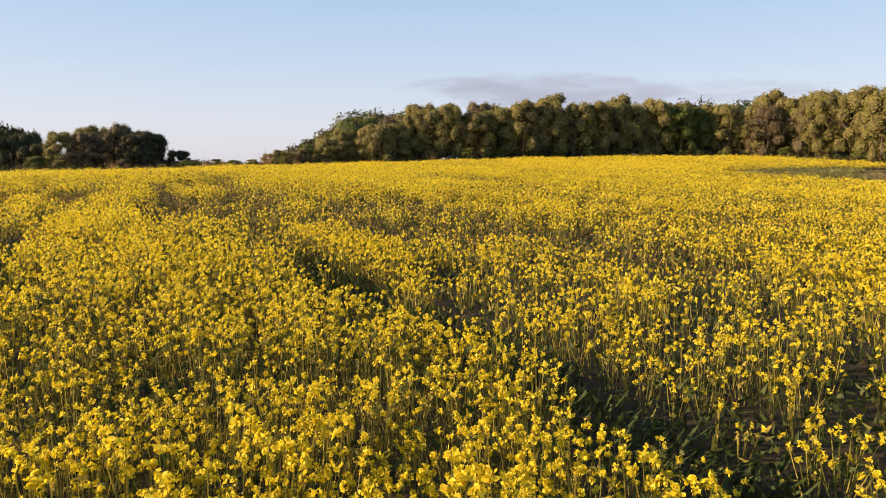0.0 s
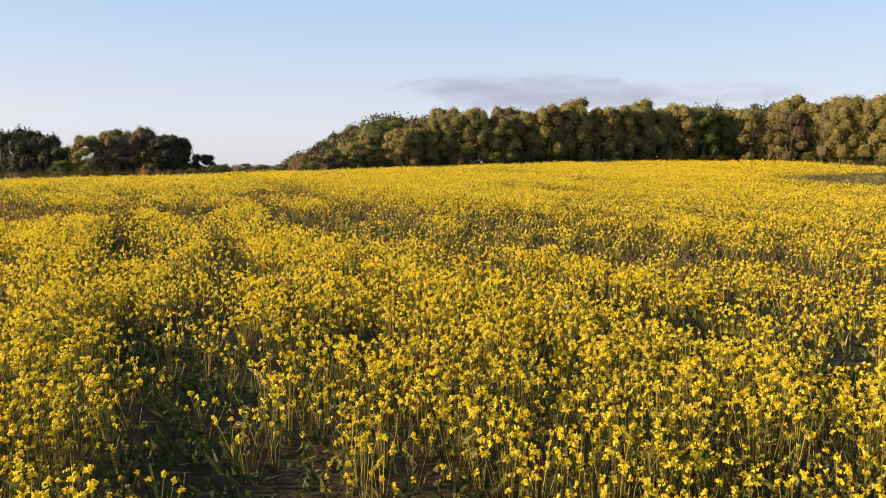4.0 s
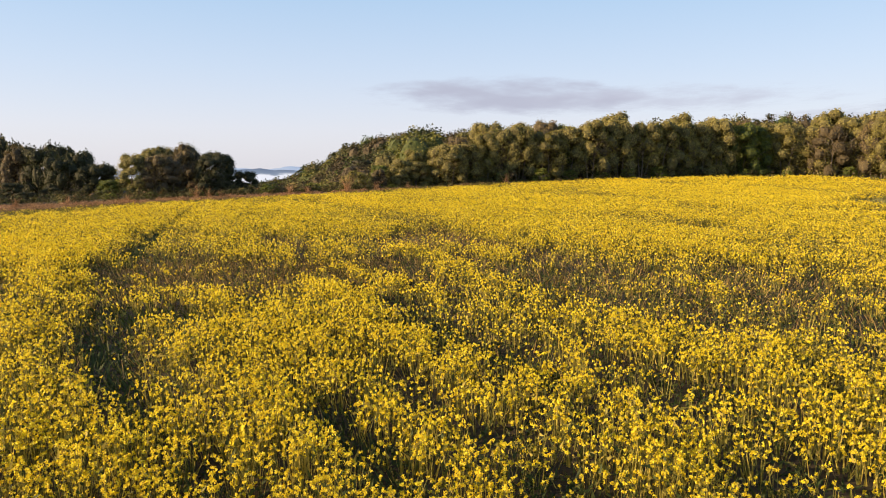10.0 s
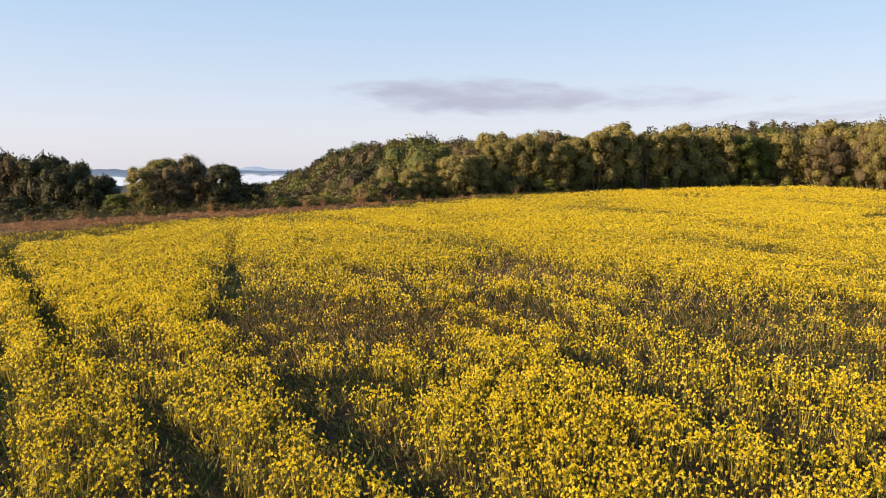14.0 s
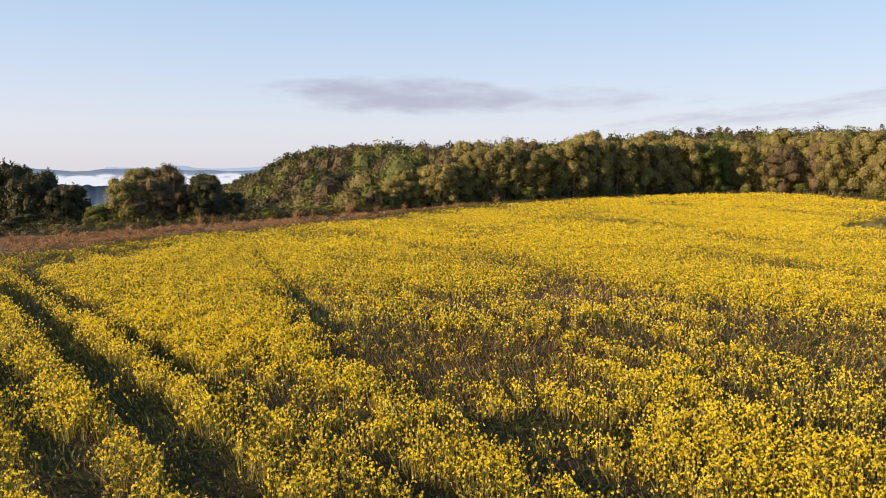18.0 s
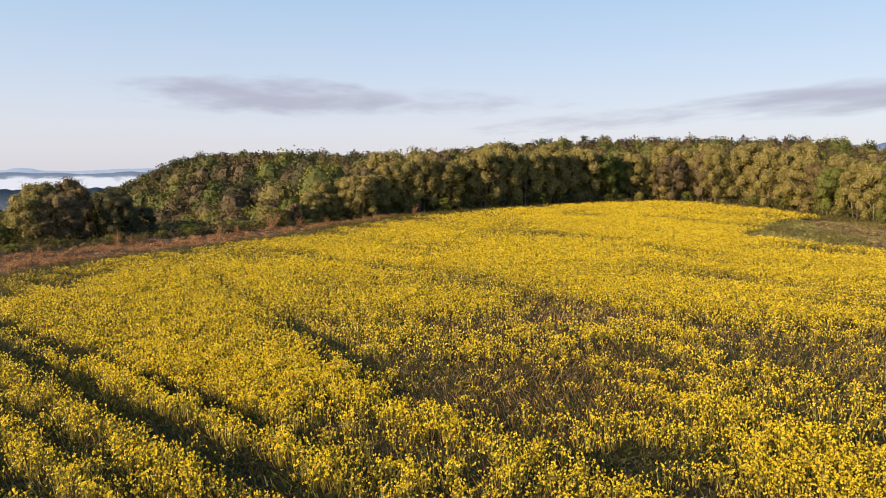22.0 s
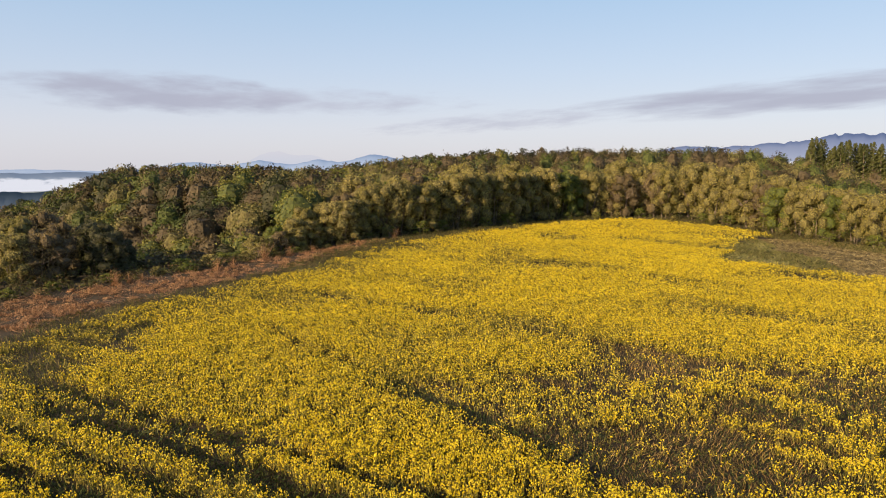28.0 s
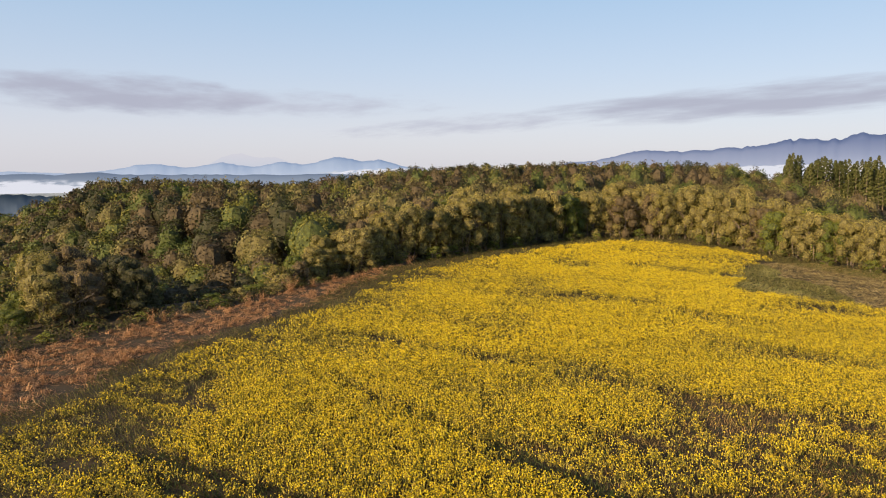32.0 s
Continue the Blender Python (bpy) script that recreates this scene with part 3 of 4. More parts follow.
for near, far, per, shoots, petals, size, radius, tall_head, x0, x1, y0, y1 in RINGS:
    x, y = scatter(x0, x1, y0, y1, per)
    seen = (x < 11.5 + 0.72 * (y + 3)) & (x > -24 - 0.60 * (y + 3)) & (y > -1.2 - 0.12 * np.minimum(x - 9, 0))
    d = off_line(x, y)
    keep = seen & (d >= near) & (d < far) if near >= 0 else ~seen
    x, y = x[keep], y[keep]
    thick, tall, gap, bare, bloom = canola(x, y)
    grown = rng.uniform(size=len(x)) < np.maximum(1.2 * thick**1.4, 0.07 * (thick > 0.01) * (1 - gap))
    leafy_only = ~grown & (thick > 0) & (rng.uniform(size=len(x)) < 0.8)
    # each plant sends up several shoots, the middle ones tallest
    vigour = np.repeat(rng.uniform(0.75, 1.1, grown.sum()), shoots)
    xs, ys, h, open_share = (np.repeat(v[grown], shoots) for v in (x, y, tall, bloom))
    n = len(xs)
    spread = rng.normal(0, 0.15 if far < 40 else 0.22, (n, 2))
    z = land(xs, ys)
    foot = np.stack([xs + spread[:, 0] * 0.3, ys + spread[:, 1] * 0.3, z], 1)
    h = h * vigour * rng.uniform(0.66, 1.05, n) * (1 - 0.4 * np.hypot(spread[:, 0], spread[:, 1]))
    # some heads, mostly the lower ones, are past flowering and carry green pods
    past = rng.uniform(size=n) > open_share
    podded = np.repeat(np.where(past, 1, 0), petals)
    h = np.where(past, h * 0.72, h)
    xs, ys = xs + spread[:, 0], ys + spread[:, 1]
    soup = Soup()
    top = np.stack([xs, ys, z + h], 1)
    # stems with their pods and small leaves
    wide = 0.0035 + size * (0.12 if far < 12 else 0.25 if far < 40 else 0.45)
    turn = rng.uniform(0, math.pi, n)
    side = np.stack([np.cos(turn), np.sin(turn), 0 * turn], 1) * wide
    mid_stem = foot + (top - foot) * (0.5 if far < 40 else 0.6)
    if far < 12:
        soup.add(mid_stem, side, (top - mid_stem), 1, 0.5)
    else:
        some = rng.uniform(size=n) < (0.8 if far < 40 else 0.6)
        soup.flake(mid_stem[some], side[some] * 2.0, (top - mid_stem)[some] * 0.8, 1)
    # flower heads
    c = np.repeat(top, petals, 0)
    jit = any_way(n * petals) * rng.uniform(0.35, 1.0, (n * petals, 1)) * (radius, radius, tall_head * 0.6)
    jit[:, 2] -= tall_head * 0.4
    way = unit(any_way(n * petals) * (0.75, 0.75, 0.6) + (-0.3, -0.3, 0.5))
    a, b = square_to(way)
    if far > 12:
        a = unit(np.cross(way, (0, 0, 1.0)) + 0.3 * rng.normal(size=way.shape))
        b = np.cross(a, way) * 1.1
    s = (size * rng.uniform(0.6, 1.25, n * petals))[:, None]
    if far < 7:
        soup.add(c + jit, a * s, b * s, podded, 0.7)
    else:
        soup.flake(c + jit, a * s * 1.15, b * s * 1.15, podded)
    # leaves under the flowers, and leaf-only growth in the gaps
    for chosen, j, lo, hi in ((grown, 3 if far < 12 else 3 if far < 60 else 2, 0.10 if far < 12 else 0.40, 0.78), (leafy_only, 10 if far < 12 else 4 if far < 40 else 1, 0.05, 0.5)):
        xl, yl, tl = (np.repeat(v[chosen], j) for v in (x, y, tall))
        m = len(xl)
        if not m:
            continue
        xl, yl = xl + rng.normal(0, 0.13, m), yl + rng.normal(0, 0.13, m)
        zl = land(xl, yl) + rng.uniform(lo, hi, m) * tl
        d1 = unit(any_way(m) * 0.9 + (0, 0, 0.8))
        a, b = square_to(d1)
        ls = (rng.uniform(0.6, 1.3, m) * (0.03 + size * (1.1 if far < 30 else 0.9)))[:, None]
        soup.flake(np.stack([xl, yl, zl], 1), a * ls * 0.55, d1 * ls * 1.35, np.where(rng.uniform(size=m) < (0.75 if far > 12 and lo > 0.07 else 0.1), 1, 2))
    me = soup.mesh("canola_field", [petal, stem_green, leaf_green])
    tagged(new("canola_field", me), "dense yellow flowering canola plants in uneven rows", "canola", kind="stuff")


# ---- the plants that stand nearest to the drone's line, each by itself
def canola_plant(shoots):
    thing = tagged(new("canola_plant"), "flowering canola plant with thin green stems and yellow flower heads", "canola", "canola plants in the near rows")
    stems, leaves = Soup(), Soup()
    for k in range(shoots):
        ang, reach = k * 2.4, 0.03 + 0.11 * (k / shoots)
        tip = np.array((reach * math.cos(ang), reach * math.sin(ang), 0.80 - 0.28 * k / shoots + rng.uniform(-0.04, 0.04)))
        fork = np.array((0, 0, 0.22 + 0.05 * k)) if k else np.array((0, 0, -0.02))
        d = unit((tip - fork)[None])
        a, b = square_to(d)
        for s in (a, b):
            stems.add((tip + fork)[None] / 2, s * 0.005, (tip - fork)[None] / 2, 0, 0.5)
        head = Soup()
        n = 18
        up = rng.uniform(-1, 1, n)
        at = tip + any_way(n) * rng.uniform(0.4, 1, (n, 1)) * (0.032, 0.032, 0.030) + (0, 0, -0.012)
        a, b = square_to(unit(any_way(n) + (0, 0, 0.5)))
        s = rng.uniform(0.008, 0.014, (n, 1))
        head.add(at, a * s, b * s, 0, 0.7)
        part("flower_head", head.mesh("flower_head", [petal]), thing, "yellow four-petalled flowers" if k == 0 else "")
    n = 9
    d = unit(np.stack([rng.normal(0, 1, n), rng.normal(0, 1, n), rng.uniform(0.0, 0.8, n)], 1))
    a, b = square_to(d)
    size = rng.uniform(0.03, 0.07, (n, 1))
    leaves.add(np.stack([0 * up[:n], 0 * up[:n], rng.uniform(0.06, 0.45, n)], 1) + d * size, a * size * 0.35, d * size, 0, 0.3)
    part("stem", stems.mesh("stem", [stem_green]), thing, "thin branching green stem")
    part("foliage", leaves.mesh("foliage", [leaf_green]), thing, "narrow dark green leaves")
    return thing


models = [canola_plant(k) for k in (4, 5, 5, 6)]
spots_x, spots_y = scatter(-9, 14, 0, 8, 6.0)
thick, tall, gap, bare, bloom = canola(spots_x, spots_y)
close_by = (off_line(spots_x, spots_y) < 5.4) & (spots_x < 11 + 0.7 * (spots_y + 3)) & (spots_y > -0.8 - 0.12 * np.minimum(spots_x - 9, 0)) & (thick > 0.25)
spots = np.stack([spots_x, spots_y, tall], 1)[close_by]
spots = spots[rng.permutation(len(spots))[:230]]
for k, (x, y, tall_here) in enumerate(spots):
    m = pose(x, y, float(land(x, y)), rng.normal(0, 4), rng.normal(0, 4), rng.uniform(0, 360))
    model = models[k % 4]
    ob = copy_thing(model, m) if k >= 4 else model
    ob.matrix_basis = m
    s = tall_here / 0.78 * rng.uniform(0.85, 1.12)
    ob.scale = (s, s, s)


# ---- trees
def tube(soup, p, q, r0, r1, slot=0, sides=5):
    """A tapered limb from p to q, as its side faces."""
    p, q = np.asarray(p, float), np.asarray(q, float)
    d = unit((q - p)[None])
    a, b = square_to(d)
    ang = np.linspace(0, 2 * math.pi, sides + 1)
    ring = np.cos(ang)[:, None] * a + np.sin(ang)[:, None] * b
    lo, hi = p + ring * r0, q + ring * r1
    soup.v.append(np.stack([lo[:-1], lo[1:], hi[1:], hi[:-1]], 1))
    soup.s.append(np.full(sides, slot))


def lobe(soup, at, size, n, leaf, slot=0, droop=0.0, heart=None):
    """A clump of leaves on the outside of a lumpy ball; they face outwards from it and from the crown's heart."""
    d = any_way(n)
    d[:, 2] = np.where(d[:, 2] < -0.35, -d[:, 2], d[:, 2])
    r = size * rng.uniform(0.72, 1.12, (n, 1))
    where = np.asarray(at) + d * r * (1, 1, 0.85)
    out = unit(where - np.asarray(heart)) if heart is not None else d
    way = unit(0.6 * d + 0.6 * out + 0.2 * rng.normal(size=(n, 3)) + (0, 0, 0.15 - droop))
    a, b = square_to(way)
    s = (leaf * rng.uniform(0.55, 1.3, n))[:, None]
    soup.flake(where, a * s, b * s, slot)


def bulged(d, big, small):
    """How far a lumpy crown reaches in the directions d (about 1), and the ways in which its surface faces there."""
    near, fine = d @ big.T, d @ small.T
    b, f = big[np.argmax(near, 1)], small[np.argmax(fine, 1)]
    reach = 0.80 + 0.17 * step(0.78, 1.0, np.max(near, 1)) + 0.07 * step(0.93, 1.0, np.max(fine, 1))
    return reach, unit(d + 1.1 * (d - b) + 1.0 * (d - f))


def leafy_dome(leaves, mass, at, half, n, leaf, rings, big=13, small=70):
    """A crown: a lumpy hull of inner twigs and leaves, coloured dark as their shade, and n leaves that lie over it;
    half: its three half axes.
    """
    half, at = np.asarray(half, float), np.asarray(at, float)
    big, small = unit(any_way(big) + (0, 0, 0.2)), any_way(small)
    d = any_way(n)
    d[:, 2] = np.where(d[:, 2] < -0.75, -d[:, 2], d[:, 2])
    reach, way = bulged(d, big, small)
    where = at + d * half * (reach * rng.normal(1.0, 0.065, n))[:, None]
    a, b = square_to(unit(way / half * half[0] + 0.62 * rng.normal(size=d.shape)))
    s = (leaf * rng.uniform(0.6, 1.3, n))[:, None]
    leaves.flake(where, a * s, b * s)
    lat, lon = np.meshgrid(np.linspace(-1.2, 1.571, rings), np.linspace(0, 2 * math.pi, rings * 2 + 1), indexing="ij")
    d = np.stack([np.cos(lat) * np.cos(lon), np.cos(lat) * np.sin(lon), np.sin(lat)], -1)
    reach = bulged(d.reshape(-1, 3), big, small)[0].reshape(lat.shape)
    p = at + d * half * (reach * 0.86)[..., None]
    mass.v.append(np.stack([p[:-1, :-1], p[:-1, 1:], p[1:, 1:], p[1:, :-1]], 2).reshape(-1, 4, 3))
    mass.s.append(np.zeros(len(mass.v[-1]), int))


def broadleaf(name, height, width, n, leaf, mat, inner, label, category="tree", bare=False):
    """A tree of several slender stems under a lumpy dome of leaves that reaches nearly to the ground."""
    thing = tagged(new(name), label, category, "trees at the edge of the wood")
    wood, crown, mass = Soup(), Soup(), Soup()
    stems = int(rng.integers(3, 5))
    for s in range(stems):
        ang = 6.28 * s / stems + rng.uniform(0, 1)
        base = np.array((0.35 * math.cos(ang), 0.35 * math.sin(ang), -0.3))
        mid = np.array((0.15 * width * math.cos(ang), 0.15 * width * math.sin(ang), height * 0.42))
        tube(wood, base, mid, 0.12, 0.07)
        for k in range(7 if bare else 4):
            way = unit(rng.normal(size=3)[None] * (1, 1, 0.3) + (math.cos(ang), math.sin(ang), 0.7))[0]
            tip = np.array((0, 0, height * 0.5)) + way * (width * 0.52, width * 0.52, height * 0.50)
            tube(wood, mid, tip, 0.05, 0.010, sides=3)
            for _ in range(4 if bare else 1):
                tube(wood, tip * (0.92, 0.92, 0.96), tip + rng.normal(0, 0.35, 3) + (0, 0, 0.2), 0.016, 0.006, sides=3)
    # overlapping boughs, the highest in the middle, make the crown uneven
    boughs = 19 if height > 5 else 8
    for k in range(boughs):
        u = (k + 0.5) / boughs
        ang, off = k * 2.4 + rng.uniform(-0.5, 0.5), width * (0.33 - 0.17 * u**1.5) * rng.uniform(0.8, 1.12)
        wide, deep = width * rng.uniform(0.13, 0.22), height * rng.uniform(0.10, 0.165)
        at = (off * math.cos(ang), off * math.sin(ang), deep * 0.62 + (height * rng.uniform(0.97, 1.05) - 1.58 * deep) * min(1.0, 1.3 * u) ** 0.8)
        leafy_dome(crown, mass, at, (wide, wide, deep), int(0.72 * n / boughs), leaf, 5, 5, 18)
    # loose sprays between and beyond the boughs
    m = int(0.28 * n)
    d = any_way(m)
    d[:, 2] = np.where(d[:, 2] < -0.8, -d[:, 2], d[:, 2])
    spray = rng.normal(size=(12, 3))
    spray = unit(spray)[rng.integers(12, size=m)]
    a, b = square_to(unit(d + 0.7 * rng.normal(size=(m, 3))))
    s = (leaf * rng.uniform(0.5, 1.2, m))[:, None]
    crown.flake((0, 0, height * 0.5) + (d + 0.07 * spray) * (width * 0.46, width * 0.46, height * 0.48) * rng.normal(0.96, 0.05, (m, 1)), a * s, b * s)
    part("trunk", wood.mesh("trunk", [bark]), thing, "slender grey-brown stems and branches")
    part("crown", crown.mesh("crown", [mat]), thing)
    part("inner_crown", mass.mesh("inner_crown", [inner]), thing, "inner leaves and twigs, coloured dark as the crown's shade")
    return thing


def pine(name, height, width, mat, label):
    thing = tagged(new(name), label, "pine tree", "pines in the wood")
    wood, crown = Soup(), Soup()
    tube(wood, (0, 0, -0.3), (0.15, 0.1, height * 0.97), 0.16, 0.03)
    for k in range(22):
        u = 0.45 + 0.55 * k / 21
        ang, reach = k * 2.4, width / 2 * (1.15 - u) / 0.6 * rng.uniform(0.7, 1.1)
        tip = np.array((reach * math.cos(ang), reach * math.sin(ang), height * u + 0.2))
        tube(wood, (0.1, 0.08, height * u - 0.25), tip, 0.04, 0.012, sides=4)
        for f in (0.5, 0.95):
            lobe(crown, tip * (f, f, 1), 0.62 * (0.7 + 0.5 * f), 30, 0.19, heart=(0, 0, height * 0.6))
    part("trunk", wood.mesh("trunk", [bark]), thing)
    part("crown", crown.mesh("crown", [mat]), thing)
    return thing


def cedar(name, height, width, mat, label):
    thing = tagged(new(name), label, "cedar tree", "cedar stand")
    wood, crown = Soup(), Soup()
    tube(wood, (0, 0, -0.3), (0, 0, height * 0.98), 0.18, 0.02)
    for k in range(64):
        u = k / 63
        ang, reach = k * 2.4, width / 2 * (1 - u) ** 0.8 * rng.uniform(0.55, 1.0) + 0.05
        at = np.array((reach * math.cos(ang), reach * math.sin(ang), height * (0.10 + 0.88 * u)))
        lobe(crown, at, 0.22 + 0.42 * (1 - u), 26, 0.15, droop=0.15, heart=(0, 0, at[2] - 0.5))
    part("trunk", wood.mesh("trunk", [bark]), thing)
    part("crown", crown.mesh("crown", [mat]), thing)
    return thing


SPRING = "leafing broadleaf tree with pale olive spring foliage"
GREEN = "broadleaf tree in fresh green leaf at the wood's edge"
BROWN = "half-bare budding tree with brownish twigs"
kinds = {
    "spring": [broadleaf("tree", h, w, 4400, 0.095, spring_leaf, olive_shade, SPRING) for h, w in ((8.6, 6.6), (9.2, 6.0), (7.9, 6.8))],
    "green": [broadleaf("tree", h, w, 4200, 0.10, green_leaf, green_shade, GREEN) for h, w in ((8.3, 6.4), (7.4, 6.2))],
    "brown": [broadleaf("tree", h, w, 3600, 0.085, brown_leaf, brown_shade, BROWN, bare=True) for h, w in ((8.4, 6.2), (7.4, 6.2))],
    "dark": [broadleaf("tree", 8.4, 6.8, 3600, 0.11, dark_leaf, dark_shade, "dark green tree beyond the reed strip, its shade put into the leaf colour")],
    "shrub": [broadleaf("shrub", 3.0, 3.8, 1300, 0.08, spring_leaf, olive_shade, "low olive-green shrub at the wood's edge", "shrub"), broadleaf("shrub", 2.6, 3.6, 1300, 0.08, green_leaf, green_shade, "low fresh green shrub at the wood's edge", "shrub")],
    "pine": [pine("pine_tree", 10.5, 5.0, pine_leaf, "dark flat-topped pine standing above the wood"), pine("pine_tree", 11.5, 5.4, pine_leaf, "dark flat-topped pine standing above the wood")],
    "cedar": [cedar("cedar_tree", 12.5, 4.8, cedar_leaf, "tall conical dark green cedar"), cedar("cedar_tree", 11.0, 4.4, cedar_leaf, "tall conical dark green cedar")],
}
taken = set()


def plant(kind, x, y, scale=1.0, tall=1.0):
    which = kinds[kind][rng.integers(len(kinds[kind]))]
    m = pose(x, y, float(land(x, y)) - 0.05, rng.normal(0, 2), rng.normal(0, 2), rng.uniform(0, 360))
    if which.name not in taken:
        taken.add(which.name)
        ob = which
        ob.matrix_basis = m
    else:
        ob = copy_thing(which, m)
    s = scale * rng.uniform(0.94, 1.06)
    ob.scale = (s, s, s * tall)
    return ob


def along(line, gap, back, wobble):
    """Places at even steps along a line, set back to its left."""
    out, left = [], 0.0
    for p, q in zip(line[:-1], line[1:]):
        u = (q - p) / np.linalg.norm(q - p)
        while left < np.linalg.norm(q - p):
            at = p + u * left + np.array((-u[1], u[0])) * back
            out.append(at + rng.normal(0, wobble, 2))
            left += gap
        left -= np.linalg.norm(q - p)
    return out


def pick():
    return rng.choice(["spring", "spring", "spring", "green", "brown"])


# the two groups beyond the reed strip: (x, y, height of the top above the field's datum, kind)
def grove(line, tops, kinds_here, gap, rows, deep):
    spots = along(np.array(line, float), gap, 0, 0.3)
    for row in range(rows):
        for k, (x, y) in enumerate(spots):
            share = k / (len(spots) - 1)
            x_, y_ = x + rng.normal(0, 0.5), y + deep * row + rng.normal(0, 0.5)
            kind = kinds_here[min(len(kinds_here) - 1, int(share * len(kinds_here)))]
            top = float(np.interp(share, np.linspace(0, 1, len(tops)), tops)) - 0.5 * (rows - 1 - row)
            rise = (top - float(land(x_, y_))) / 8.4
            wide = min(1.0, 0.35 + 0.55 * rise)
            plant(kind, x_, y_, wide, rise / wide)


# kinds darken from west to east: the grove's shaded side put into colour
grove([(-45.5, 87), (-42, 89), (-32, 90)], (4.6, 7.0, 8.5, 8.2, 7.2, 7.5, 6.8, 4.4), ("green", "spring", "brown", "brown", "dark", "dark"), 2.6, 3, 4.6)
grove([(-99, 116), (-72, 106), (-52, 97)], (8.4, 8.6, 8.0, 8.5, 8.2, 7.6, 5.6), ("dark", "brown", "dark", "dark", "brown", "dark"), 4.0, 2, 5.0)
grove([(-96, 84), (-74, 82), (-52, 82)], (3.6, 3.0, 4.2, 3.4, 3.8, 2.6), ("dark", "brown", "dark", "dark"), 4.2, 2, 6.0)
# the wood's front, from the gap to its eastern corner
for k, (x, y) in enumerate(along(np.array([(-18, 97), (-16, 98), (-10, 102), (-4, 106), (5, 107.5)], float), 3.6, 0, 0.7)):
    plant("shrub" if k < 1 else pick(), x, y, [1.1, 0.55, 0.62, 0.7, 0.76, 0.86, 0.92, 0.96, 1, 1, 1, 1][min(k, 11)])
for row, (back, gap) in enumerate([(3.0, 3.3), (7.2, 4.2)]):
    for x, y in along(WOOD_EDGE[:9], gap, back, 0.6):
        plant(pick(), x, y, (0.99 + 0.08 * step(40, 66, x) * step(70, 95, y) + 0.10 * row) * (1 - 0.16 * step(90, 78, y)))
# young growth that steps down from the wood to the reed strip
for x, y in along(STRIP_FAR[4:8], 2.6, 3.0, 0.5) + along(STRIP_FAR[5:8], 3.0, 6.0, 0.6):
    tall_here = float(np.interp(x, (-27, -20, -14, -8, 0, 5), (0.9, 1.5, 3.2, 5.0, 6.4, 7.2)))
    if tall_here < 3:
        plant("shrub", x, y, 0.8, max(0.6, tall_here / 2.4))
    else:
        plant(pick(), x, y, min(0.9, tall_here / 7.0), max(0.8, tall_here / 8.2 / min(0.9, tall_here / 7.0)))
for x, y in along(WOOD_EDGE[:9], 5.0, 1.2, 0.7):
    plant("shrub", x, y, rng.uniform(0.5, 0.85))
for x, y in along(STRIP_FAR[1:8], 4.6, 2.0, 0.9):
    plant("shrub", x, y, rng.uniform(0.4, 0.6), 0.7)
# pines that stand above the wood, and the cedar stand to the east
for _ in range(60):
    x, y = (rng.uniform(-36, 30), rng.uniform(185, 250)) if rng.uniform() < 0.35 else (rng.uniform(30, 125), rng.uniform(150, 240))
    plant("pine", x, y, rng.uniform(0.68, 0.82) + 0.12 * (x > 40))
for k in range(90):
    run, deep = 2.4 * (k % 15) + rng.normal(0, 0.6), 3.6 * (k // 15) + rng.normal(0, 0.7)
    plant("cedar", 150 + 0.65 * run + 0.76 * deep, 137 - 0.76 * run + 0.65 * deep, rng.uniform(1.0, 1.22))

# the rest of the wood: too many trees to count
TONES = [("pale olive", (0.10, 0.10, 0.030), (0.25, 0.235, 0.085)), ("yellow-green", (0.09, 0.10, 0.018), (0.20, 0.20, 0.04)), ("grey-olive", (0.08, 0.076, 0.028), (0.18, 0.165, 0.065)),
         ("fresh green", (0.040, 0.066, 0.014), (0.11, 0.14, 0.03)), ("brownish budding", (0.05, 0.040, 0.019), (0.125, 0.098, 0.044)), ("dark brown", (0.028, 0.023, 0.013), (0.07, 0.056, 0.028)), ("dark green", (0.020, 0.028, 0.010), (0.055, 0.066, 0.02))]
# VALLEY and HOLLOW lean to dark tones: shade put into the leaf colours
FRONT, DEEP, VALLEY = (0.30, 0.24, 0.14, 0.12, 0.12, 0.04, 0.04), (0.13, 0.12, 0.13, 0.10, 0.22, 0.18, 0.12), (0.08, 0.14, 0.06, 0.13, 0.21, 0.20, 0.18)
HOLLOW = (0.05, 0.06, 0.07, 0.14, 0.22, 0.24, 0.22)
soups = [Soup() for _ in TONES]
wx, wy = scatter(-120, 190, 84, 300, 1 / 27.0)
vx, vy = scatter(-110, -8, 98, 300, 1 / 40.0)
valley = vx - 9 + 0.285 * (vy + 3) < 10
vx, vy = vx[valley], vy[valley]
wx, wy = np.concatenate([wx, vx]), np.concatenate([wy, vy])
back = np.where(wx < 6, beyond(STRIP_FAR, wx, wy), beyond(WOOD_EDGE, wx, wy))
clear_gap = (wx < -24) & (wy < 97.5)
ok = (back > np.where(wx < 6, 7, 9.5)) & (wy < 270) & ~clear_gap & ~((0.76 * (wx - 150) + 0.65 * (wy - 137) > -3) & (0.65 * (wx - 150) - 0.76 * (wy - 137) > -3)) & (wx < 0.8 * wy + 40) & (wx > 60 - 0.95 * wy)


MASSES = [olive_shade, green_shade, olive_shade, green_shade, brown_shade, brown_shade, dark_shade]
insides = [Soup() for _ in TONES]


